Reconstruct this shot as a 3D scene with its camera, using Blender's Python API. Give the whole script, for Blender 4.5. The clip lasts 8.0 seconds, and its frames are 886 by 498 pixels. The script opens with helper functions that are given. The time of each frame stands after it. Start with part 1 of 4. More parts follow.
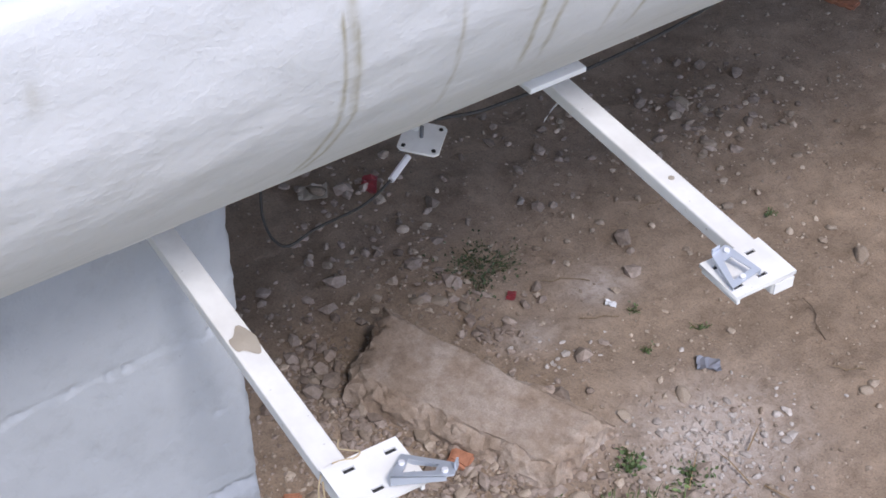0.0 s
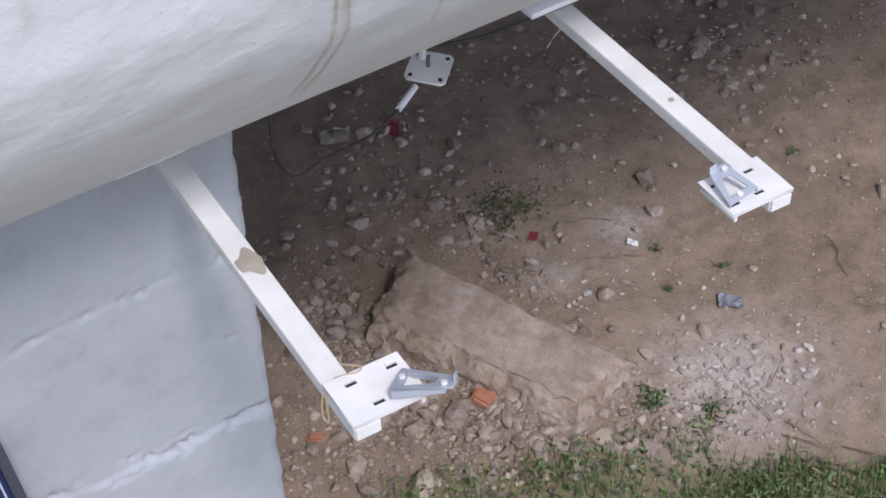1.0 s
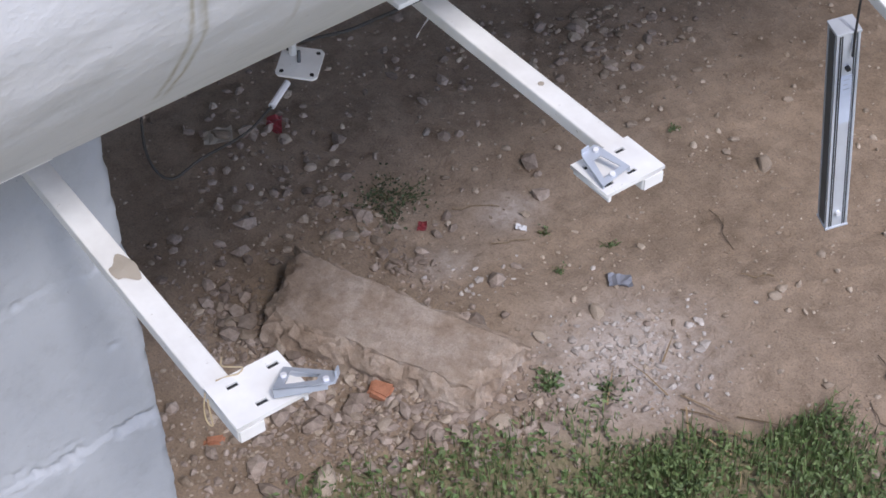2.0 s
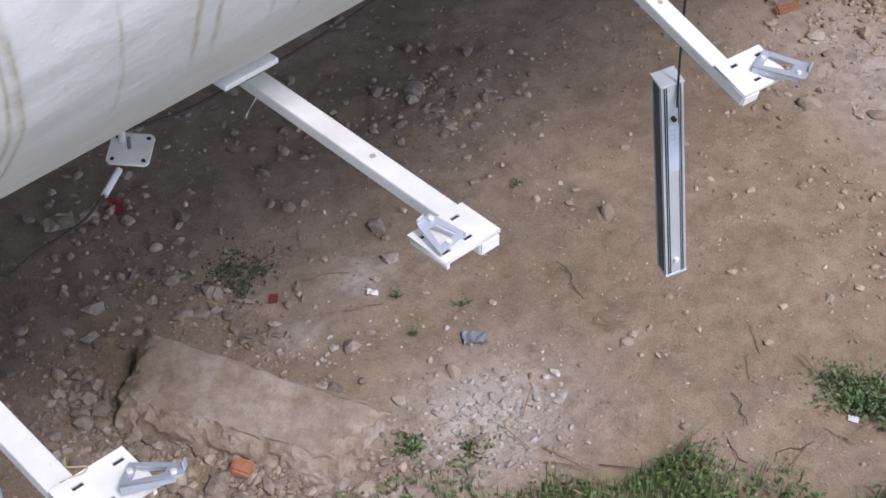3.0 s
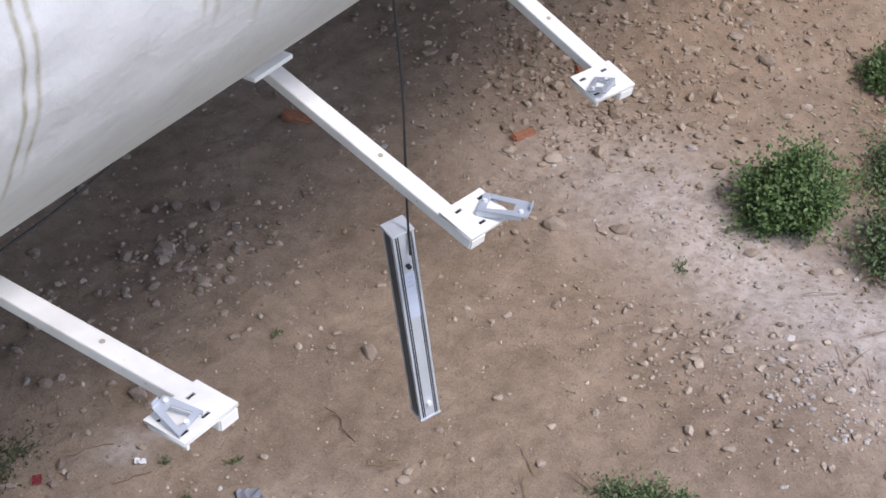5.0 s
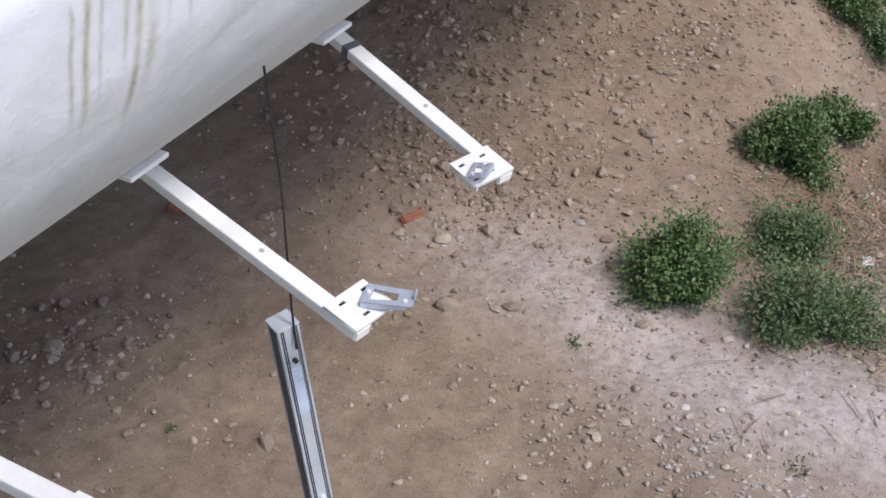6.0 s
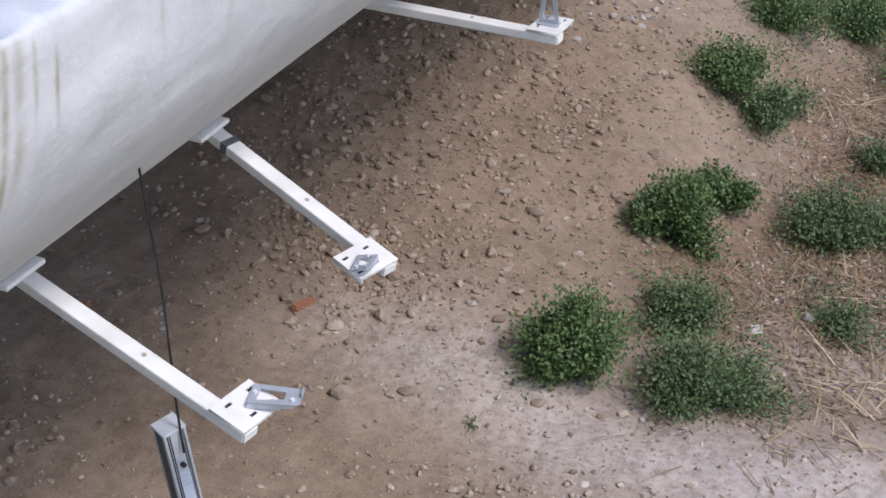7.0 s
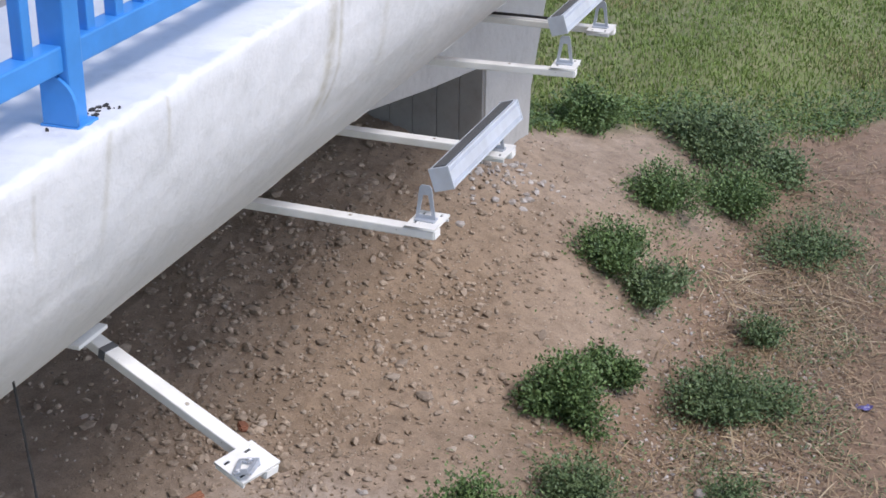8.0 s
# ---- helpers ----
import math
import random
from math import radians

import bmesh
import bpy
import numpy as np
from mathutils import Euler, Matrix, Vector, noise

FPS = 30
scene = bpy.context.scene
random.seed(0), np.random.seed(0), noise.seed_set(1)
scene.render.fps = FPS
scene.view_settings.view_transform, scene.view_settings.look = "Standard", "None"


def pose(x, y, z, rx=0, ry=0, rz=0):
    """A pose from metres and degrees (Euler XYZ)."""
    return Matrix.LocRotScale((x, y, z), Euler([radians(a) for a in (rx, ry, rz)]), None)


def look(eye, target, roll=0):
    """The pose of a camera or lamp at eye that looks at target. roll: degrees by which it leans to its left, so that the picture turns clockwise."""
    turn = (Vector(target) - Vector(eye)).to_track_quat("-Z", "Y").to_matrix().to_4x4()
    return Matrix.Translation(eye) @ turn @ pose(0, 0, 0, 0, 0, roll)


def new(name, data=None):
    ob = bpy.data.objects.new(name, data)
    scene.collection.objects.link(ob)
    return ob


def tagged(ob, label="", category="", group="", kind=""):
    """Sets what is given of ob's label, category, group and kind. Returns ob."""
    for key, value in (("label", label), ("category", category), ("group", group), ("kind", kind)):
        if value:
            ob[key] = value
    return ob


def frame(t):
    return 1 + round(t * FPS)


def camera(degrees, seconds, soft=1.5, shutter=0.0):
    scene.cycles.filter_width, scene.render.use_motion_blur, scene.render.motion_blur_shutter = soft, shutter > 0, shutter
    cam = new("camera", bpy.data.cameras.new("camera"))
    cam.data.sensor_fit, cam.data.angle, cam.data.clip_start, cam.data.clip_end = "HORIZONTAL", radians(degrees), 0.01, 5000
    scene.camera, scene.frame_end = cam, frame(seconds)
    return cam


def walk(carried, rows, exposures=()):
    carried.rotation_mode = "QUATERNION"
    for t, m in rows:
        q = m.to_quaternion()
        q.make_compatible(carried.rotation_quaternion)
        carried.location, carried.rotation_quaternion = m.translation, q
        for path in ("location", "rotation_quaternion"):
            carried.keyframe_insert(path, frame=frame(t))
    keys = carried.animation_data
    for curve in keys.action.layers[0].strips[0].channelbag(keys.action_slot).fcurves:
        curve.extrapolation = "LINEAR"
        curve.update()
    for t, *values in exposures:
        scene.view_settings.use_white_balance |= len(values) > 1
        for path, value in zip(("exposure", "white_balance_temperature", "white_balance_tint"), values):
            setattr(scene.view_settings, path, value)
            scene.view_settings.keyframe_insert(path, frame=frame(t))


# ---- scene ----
cam = camera(31.2, 8.0, soft=1.6)
PATH = [
    (0, (-0.100, -0.069, 5.605), (-1.366, 0.800, 4.243), 0.0),
    (0.5, (-0.048, -0.069, 5.603), (-1.27, 0.73, 4.237), -1.3),
    (1, (-0.022, -0.066, 5.6), (-1.243, 0.724, 4.227), -1.7),
    (1.2, (-0.019, -0.068, 5.597), (-1.221, 0.726, 4.209), -1.2),
    (2.3, (-0.009, -0.03, 5.595), (-1.124, 0.912, 4.228), -1.4),
    (2.5, (-0.01, -0.027, 5.602), (-1.108, 0.951, 4.246), -1.1),
    (3, (-0.004, -0.013, 5.608), (-1.057, 1.049, 4.28), -0.6),
    (3.5, (0.0, 0.0, 5.612), (-1.014, 1.119, 4.301), -0.2),
    (4, (0.005, 0.019, 5.618), (-0.967, 1.21, 4.339), -0.2),
    (4.5, (0.011, 0.04, 5.625), (-0.928, 1.301, 4.389), -0.2),
    (4.7, (0.018, 0.043, 5.633), (-0.905, 1.331, 4.413), -0.1),
    (6, (0.036, 0.081, 5.654), (-0.782, 1.527, 4.54), 0.1),
    (6.5, (0.042, 0.088, 5.665), (-0.733, 1.585, 4.588), 0.3),
    (7, (0.038, 0.118, 5.664), (-0.686, 1.673, 4.636), 0.1),
    (7.5, (0.065, 0.102, 5.707), (-0.626, 1.73, 4.774), -0.1),
    (8, (0.064, 0.126, 5.713), (-0.576, 1.831, 4.886), 0.4),
]
EXPOSURES = [(0.0, 0.64, 6100, 16), (1.0, 0.48, 6100, 16), (2.5, 0.55, 6150, 16), (3.5, 0.64, 6200, 16), (4.5, 0.66, 6200, 16), (6.5, 0.47, 6200, 15), (7.0, 0.42, 6200, 15), (7.5, 0.48, 6200, 14), (8.0, 0.60, 6200, 14)]
walk(cam, [(t, look(eye, target, roll)) for t, eye, target, roll in PATH], EXPOSURES)

# ---- light ----
world = bpy.data.worlds.new("sky")
scene.world = world
world.use_nodes = True
wn = world.node_tree.nodes
sky = wn.new("ShaderNodeTexSky")
sky.sky_type = 'NISHITA'
sky.sun_disc = False
sky.sun_elevation = radians(53)
sky.sun_rotation = radians(90)
sky.dust_density = 1.5
world.node_tree.links.new(sky.outputs[0], wn["Background"].inputs[0])
wn["Background"].inputs[1].default_value = 0.15
sun = new("sun", bpy.data.lights.new("sun", 'SUN'))
sun.data.energy = 1.6
sun.data.angle = radians(11)
sun.data.color = (1.0, 0.95, 0.89)
sun.matrix_world = look((6.35, -1.2, 8.3), (0, 0, 0))


# ---- materials ----
def material(name, rough=0.8, metal=0.0):
    m = bpy.data.materials.new(name)
    m.use_nodes = True
    b = m.node_tree.nodes["Principled BSDF"]
    b.inputs["Roughness"].default_value = rough
    b.inputs["Metallic"].default_value = metal
    return m, m.node_tree, b


def N(tree, kind, **values):
    n = tree.nodes.new(kind)
    for k, v in values.items():
        n.inputs[k].default_value = v
    return n


def noise_node(tree, scale, detail=6, rough=0.6, coord="Object"):
    c = tree.nodes.new("ShaderNodeTexCoord")
    n = N(tree, "ShaderNodeTexNoise", Scale=scale, Detail=detail, Roughness=rough)
    tree.links.new(c.outputs[coord], n.inputs["Vector"])
    return n


def ramp(tree, src, stops):
    r = tree.nodes.new("ShaderNodeValToRGB")
    e = r.color_ramp.elements
    while len(e) < len(stops):
        e.new(0.5)
    for i, (p, col) in enumerate(stops):
        e[i].position = p
        e[i].color = (*col, 1)
    tree.links.new(src, r.inputs[0])
    return r


def mix(tree, fac, a, b, mode='MIX'):
    n = tree.nodes.new("ShaderNodeMix")
    n.data_type = 'RGBA'
    n.blend_type = mode
    for sock, v in ((n.inputs[0], fac), (n.inputs[6], a), (n.inputs[7], b)):
        if isinstance(v, (int, float)):
            sock.default_value = v
        elif isinstance(v, tuple):
            sock.default_value = (*v, 1)
        else:
            tree.links.new(v, sock)
    return n.outputs[2]


def bump(tree, bsdf, src, strength, dist, after=None):
    n = N(tree, "ShaderNodeBump", Strength=strength, Distance=dist)
    tree.links.new(src, n.inputs["Height"])
    if after:
        tree.links.new(after.outputs[0], n.inputs["Normal"])
    tree.links.new(n.outputs[0], bsdf.inputs["Normal"])
    return n


def attr(tree, name):
    a = tree.nodes.new("ShaderNodeAttribute")
    a.attribute_name = name
    return a.outputs["Fac"]


def dirt_material():
    m, t, b = material("dry_dirt", 0.95)
    big = noise_node(t, 0.9, 5)
    mid = noise_node(t, 7, 8, 0.7)
    fine = noise_node(t, 90, 6, 0.75)
    c1 = ramp(t, big.outputs[0], [(0.3, (0.28, 0.212, 0.153)), (0.55, (0.35, 0.27, 0.201)), (0.75, (0.41, 0.325, 0.253))])
    c2 = ramp(t, mid.outputs[0], [(0.32, (0.70, 0.685, 0.67)), (0.55, (0.98, 0.98, 0.98)), (0.75, (1.2, 1.17, 1.14))])
    c3 = ramp(t, fine.outputs[0], [(0.3, (0.55, 0.53, 0.5)), (0.5, (1.0, 1.0, 1.0)), (0.72, (1.25, 1.22, 1.18))])
    col = mix(t, 1.0, c1.outputs[0], c2.outputs[0], 'MULTIPLY')
    col = mix(t, 0.8, col, c3.outputs[0], 'MULTIPLY')
    dn = noise_node(t, 14, 8, 0.75)
    dr = ramp(t, dn.outputs[0], [(0.25, (0, 0, 0)), (0.6, (1, 1, 1))])
    f = t.nodes.new("ShaderNodeMath")
    f.operation = 'MULTIPLY'
    t.links.new(attr(t, "dust"), f.inputs[0])
    t.links.new(dr.outputs[0], f.inputs[1])
    col = mix(t, f.outputs[0], col, (0.57, 0.51, 0.475))
    f2 = t.nodes.new("ShaderNodeMath")
    f2.operation = 'MULTIPLY'
    t.links.new(attr(t, "green"), f2.inputs[0])
    t.links.new(dr.outputs[0], f2.inputs[1])
    col = mix(t, f2.outputs[0], col, (0.14, 0.18, 0.048))
    f3 = t.nodes.new("ShaderNodeMath")
    f3.operation = 'MULTIPLY'
    t.links.new(attr(t, "humus"), f3.inputs[0])
    t.links.new(c3.outputs[0], f3.inputs[1])
    col = mix(t, f3.outputs[0], col, (0.23, 0.15, 0.095))
    f4 = t.nodes.new("ShaderNodeMath")
    f4.operation = 'MULTIPLY'
    t.links.new(attr(t, "ochre"), f4.inputs[0])
    f4.inputs[1].default_value = 0.75
    col = mix(t, f4.outputs[0], col, mix(t, 1.0, (0.97, 0.90, 0.79), col, 'MULTIPLY'))
    t.links.new(col, b.inputs["Base Color"])
    b1 = bump(t, b, mid.outputs[0], 0.7, 0.03)
    bump(t, b, fine.outputs[0], 0.6, 0.008, b1)
    return m


def plaster_material(name, base, dark, stains=False):
    m, t, b = material(name, 0.75)
    big = noise_node(t, 1.6, 5)
    mid = noise_node(t, 12, 8, 0.7)
    pit = noise_node(t, 55, 4, 0.6)
    c = ramp(t, big.outputs[0], [(0.3, dark), (0.6, base)])
    c2 = ramp(t, mid.outputs[0], [(0.25, (0.86, 0.86, 0.85)), (0.5, (1, 1, 1))])
    col = mix(t, 1.0, c.outputs[0], c2.outputs[0], 'MULTIPLY')
    sp = ramp(t, pit.outputs[0], [(0.22, (0.45, 0.43, 0.4)), (0.29, (1, 1, 1))])
    col = mix(t, 0.5, col, sp.outputs[0], 'MULTIPLY')
    if stains:
        n2 = noise_node(t, 25, 4)
        r2 = ramp(t, n2.outputs[0], [(0.3, (0.35, 0.35, 0.35)), (0.6, (1, 1, 1))])
        f = t.nodes.new("ShaderNodeMath")
        f.operation = 'MULTIPLY'
        t.links.new(attr(t, "stain"), f.inputs[0])
        t.links.new(r2.outputs[0], f.inputs[1])
        col = mix(t, f.outputs[0], col, (0.30, 0.26, 0.14))
    t.links.new(col, b.inputs["Base Color"])
    b1 = bump(t, b, big.outputs[0], 0.4, 0.05)
    b2 = bump(t, b, mid.outputs[0], 0.45, 0.012, b1)
    bump(t, b, pit.outputs[0], 0.25, 0.004, b2)
    return m


def paint_material(name, col, rough=0.45, worn=(0.35, 0.3, 0.24), metal=0.0, amount=0.3):
    m, t, b = material(name, rough, metal)
    n = noise_node(t, 40, 8, 0.7)
    k = noise_node(t, 9, 4)
    r = ramp(t, n.outputs[0], [(amount, worn), (amount + 0.06, col)])
    r2 = ramp(t, k.outputs[0], [(0.3, (0.82, 0.81, 0.8)), (0.65, (1, 1, 1))])
    t.links.new(mix(t, 1.0, r.outputs[0], r2.outputs[0], 'MULTIPLY'), b.inputs["Base Color"])
    bump(t, b, n.outputs[0], 0.15, 0.002)
    return m


def stone_material(name, lo, hi):
    m, t, b = material(name, 0.9)
    g = t.nodes.new("ShaderNodeNewGeometry")
    o = t.nodes.new("ShaderNodeObjectInfo")
    add = t.nodes.new("ShaderNodeMath")
    add.operation = 'ADD'
    t.links.new(g.outputs["Random Per Island"], add.inputs[0])
    t.links.new(o.outputs["Random"], add.inputs[1])
    fr = t.nodes.new("ShaderNodeMath")
    fr.operation = 'FRACT'
    t.links.new(add.outputs[0], fr.inputs[0])
    c = ramp(t, fr.outputs[0], [(0.0, lo), (0.75, hi), (1.0, tuple(min(0.6, v * 1.2) for v in hi))])
    n = noise_node(t, 35, 6, 0.7)
    r2 = ramp(t, n.outputs[0], [(0.3, (0.65, 0.63, 0.6)), (0.65, (1.1, 1.1, 1.1))])
    t.links.new(mix(t, 1.0, c.outputs[0], r2.outputs[0], 'MULTIPLY'), b.inputs["Base Color"])
    bump(t, b, n.outputs[0], 0.5, 0.006)
    return m


def leaf_material(name, lo, hi):
    m, t, b = material(name, 0.6)
    g = t.nodes.new("ShaderNodeNewGeometry")
    c = ramp(t, g.outputs["Random Per Island"], [(0.0, lo), (0.8, hi), (1.0, tuple(v * 1.2 for v in hi))])
    t.links.new(c.outputs[0], b.inputs["Base Color"])
    b.inputs["Subsurface Weight"].default_value = 0.0
    return m


M_dirt = dirt_material()
M_fascia = plaster_material("white_painted_plaster", (0.69, 0.69, 0.695), (0.62, 0.63, 0.64), True)
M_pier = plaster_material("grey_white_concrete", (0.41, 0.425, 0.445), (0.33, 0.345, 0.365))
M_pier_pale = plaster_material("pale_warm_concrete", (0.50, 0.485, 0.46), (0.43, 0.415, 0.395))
# the far wall's shade is put into this darker concrete tone
M_formwork_shade = plaster_material("formed_concrete_shade_tone", (0.30, 0.29, 0.27), (0.22, 0.21, 0.20))
M_white = paint_material("white_steel_paint", (0.84, 0.83, 0.80))
M_steel = paint_material("galvanised_steel", (0.53, 0.57, 0.64), 0.45, (0.33, 0.35, 0.38), 0.4, 0.3)
M_alu = paint_material("anodised_aluminium", (0.68, 0.72, 0.79), 0.4, (0.55, 0.57, 0.6), 0.35, 0.2)
M_alu_dark = paint_material("ribbed_aluminium", (0.15, 0.155, 0.165), 0.5, (0.2, 0.2, 0.2), 0.4, 0.2)
M_label = paint_material("pale_label", (0.62, 0.68, 0.80), 0.5, (0.4, 0.45, 0.5))
M_slate = paint_material("slate_frame_paint", (0.06, 0.065, 0.085), 0.5, (0.1, 0.1, 0.12))
M_navy = paint_material("navy_glass", (0.015, 0.03, 0.10), 0.15, (0.02, 0.035, 0.11))
M_black = paint_material("black_rubber", (0.02, 0.02, 0.022), 0.5, (0.05, 0.05, 0.05))
M_dusty = paint_material("dusty_cable_rubber", (0.045, 0.042, 0.04), 0.8, (0.14, 0.13, 0.12))
M_blue = paint_material("blue_railing_paint", (0.055, 0.26, 0.66), 0.4, (0.04, 0.16, 0.42), 0.0, 0.25)
M_mud = plaster_material("dried_mud", (0.44, 0.39, 0.32), (0.36, 0.31, 0.25))
def rock_material():
    m, t, b = material("earthy_concrete_break", 0.95)
    big, mid, fine = noise_node(t, 3.5, 6, 0.65), noise_node(t, 18, 8, 0.75), noise_node(t, 110, 6, 0.7)
    c = ramp(t, big.outputs[0], [(0.34, (0.30, 0.225, 0.165)), (0.48, (0.41, 0.325, 0.255)), (0.62, (0.51, 0.43, 0.365))])
    c2 = ramp(t, mid.outputs[0], [(0.3, (0.75, 0.72, 0.7)), (0.55, (1, 1, 1)), (0.75, (1.12, 1.1, 1.08))])
    c3 = ramp(t, fine.outputs[0], [(0.3, (0.82, 0.81, 0.8)), (0.6, (1.05, 1.05, 1.05))])
    col = mix(t, 1.0, mix(t, 1.0, c.outputs[0], c2.outputs[0], 'MULTIPLY'), c3.outputs[0], 'MULTIPLY')
    t.links.new(col, b.inputs["Base Color"])
    b1 = bump(t, b, mid.outputs[0], 0.6, 0.03)
    bump(t, b, fine.outputs[0], 0.35, 0.006, b1)
    return m


M_rock = rock_material()
M_stone = stone_material("field_stone", (0.26, 0.205, 0.155), (0.46, 0.385, 0.31))
M_rubble = stone_material("pinkish_rubble", (0.24, 0.19, 0.155), (0.37, 0.305, 0.26))
M_clod = stone_material("dry_earth_clod", (0.25, 0.19, 0.135), (0.41, 0.325, 0.245))
M_pale = stone_material("pale_stone", (0.36, 0.32, 0.29), (0.50, 0.46, 0.43))
M_brick = stone_material("red_brick", (0.30, 0.125, 0.07), (0.40, 0.18, 0.105))
M_leaf = leaf_material("weed_leaf", (0.062, 0.11, 0.034), (0.12, 0.19, 0.058))
M_leaf_grey = leaf_material("dusty_weed_leaf", (0.072, 0.115, 0.046), (0.125, 0.18, 0.07))
M_grass = leaf_material("grass_blade", (0.075, 0.11, 0.038), (0.155, 0.215, 0.08))
M_field = leaf_material("field_grass_blade", (0.135, 0.19, 0.036), (0.185, 0.255, 0.055))
M_dryfield = leaf_material("yellowing_grass_blade", (0.24, 0.225, 0.085), (0.36, 0.31, 0.15))
M_straw = leaf_material("dry_straw", (0.13, 0.09, 0.05), (0.36, 0.26, 0.15))
M_stalk = leaf_material("pale_dead_stalk", (0.30, 0.22, 0.12), (0.52, 0.42, 0.27))
M_stem_dark = leaf_material("dark_olive_leaf", (0.045, 0.06, 0.028), (0.08, 0.105, 0.045))
M_stem = leaf_material("weed_stem", (0.07, 0.08, 0.03), (0.13, 0.12, 0.05))
M_red = paint_material("red_wrapper", (0.34, 0.06, 0.07), 0.4, (0.3, 0.2, 0.2))
M_twig = leaf_material("dark_twig", (0.07, 0.05, 0.035), (0.14, 0.10, 0.07))
M_purple = paint_material("purple_wrapper", (0.12, 0.10, 0.30), 0.4, (0.5, 0.5, 0.6), 0.0, 0.4)
M_rag = paint_material("grey_rag", (0.23, 0.24, 0.28), 0.8, (0.15, 0.15, 0.17))
M_paper = paint_material("white_litter", (0.8, 0.8, 0.82), 0.6, (0.5, 0.5, 0.5))
M_paving = plaster_material("deck_paving", (0.36, 0.33, 0.31), (0.28, 0.26, 0.24))
M_glass, gt, gb = material("dark_lamp_glass", 0.12)
gb.inputs["Base Color"].default_value = (0.06, 0.065, 0.075, 1)


# ---- mesh helpers ----
def mesh_of(name, verts, faces, mat, smooth=False):
    me = bpy.data.meshes.new(name)
    me.from_pydata([tuple(v) for v in verts], [], [tuple(f) for f in faces])
    me.materials.append(mat)
    if smooth:
        me.polygons.foreach_set("use_smooth", [True] * len(me.polygons))
    me.update()
    return me


def part(name, bm, mat, parent=None, label=""):
    me = bpy.data.meshes.new(name)
    bm.to_mesh(me)
    bm.free()
    me.materials.append(mat)
    ob = new(name, me)
    if parent:
        ob.parent = parent
    return tagged(ob, label)


def box(bm, x0, x1, y0, y1, z0, z1, m=None):
    v = [bm.verts.new((x, y, z)) for x in (x0, x1) for y in (y0, y1) for z in (z0, z1)]
    if m:
        for p in v:
            p.co = m @ p.co
    for f in ((0, 1, 3, 2), (4, 6, 7, 5), (0, 4, 5, 1), (2, 3, 7, 6), (0, 2, 6, 4), (1, 5, 7, 3)):
        bm.faces.new([v[i] for i in f])
    return v


def bevelled(bm, width=0.003, seg=2):
    bmesh.ops.recalc_face_normals(bm, faces=bm.faces)
    bmesh.ops.bevel(bm, geom=list(bm.edges), offset=width, segments=seg, affect='EDGES', profile=0.6)
    return bm


def block(x0, x1, y0, y1, z0, z1, width=0.003, m=None):
    bm = bmesh.new()
    box(bm, x0, x1, y0, y1, z0, z1, m)
    return bevelled(bm, width)


def rod(bm, a, b, r, sides=10):
    a, b = Vector(a), Vector(b)
    q = (b - a).to_track_quat('Z', 'Y').to_matrix()
    rings = []
    for p in (a, b):
        rings.append([bm.verts.new(p + q @ Vector((r * math.cos(i * math.tau / sides), r * math.sin(i * math.tau / sides), 0))) for i in range(sides)])
    for i in range(sides):
        bm.faces.new((rings[0][i], rings[0][(i + 1) % sides], rings[1][(i + 1) % sides], rings[1][i]))
    bm.faces.new(rings[0][::-1])
    bm.faces.new(rings[1])
    return bm


def tube_along(bm, pts, r, sides=8):
    last = None
    n = len(pts)
    for k in range(n):
        p = Vector(pts[k])
        d = Vector(pts[min(k + 1, n - 1)]) - Vector(pts[max(k - 1, 0)])
        q = d.to_track_quat('Z', 'Y').to_matrix()
        ring = [bm.verts.new(p + q @ Vector((r * math.cos(i * math.tau / sides), r * math.sin(i * math.tau / sides), 0))) for i in range(sides)]
        if last:
            for i in range(sides):
                bm.faces.new((last[i], last[(i + 1) % sides], ring[(i + 1) % sides], ring[i]))
        last = ring
    bmesh.ops.recalc_face_normals(bm, faces=bm.faces)
    return bm


def plate_with_holes(outline, holes, z0, z1, m=None):
    """A flat plate: one outline, with openings cut through it, as a strip of quads between matched loops."""
    bm = bmesh.new()
    cu = bpy.data.curves.new("cut", 'CURVE')
    cu.dimensions = '2D'
    cu.fill_mode = 'BOTH'
    cu.extrude = (z1 - z0) / 2
    for loop in (outline, *holes):
        sp = cu.splines.new('POLY')
        sp.points.add(len(loop) - 1)
        for p, (x, y) in zip(sp.points, loop):
            p.co = (x, y, 0, 1)
        sp.use_cyclic_u = True
    ob = bpy.data.objects.new("cut", cu)
    me = ob.to_mesh()
    bm.from_mesh(me)
    ob.to_mesh_clear()
    bpy.data.objects.remove(ob)
    bpy.data.curves.remove(cu)
    shift = Matrix.Translation((0, 0, (z0 + z1) / 2))
    bmesh.ops.transform(bm, matrix=(m or Matrix()) @ shift, verts=bm.verts)
    return bm


def slot(cx, cy, lx, ly):
    return [(cx - lx, cy - ly), (cx + lx, cy - ly), (cx + lx, cy + ly), (cx - lx, cy + ly)]


def empty(name, m, **tags):
    ob = new(name)
    ob.matrix_basis = m
    return tagged(ob, **tags)


def smooth_step(a, b, v):
    u = np.clip((v - a) / (b - a), 0, 1)
    return u * u * (3 - 2 * u)


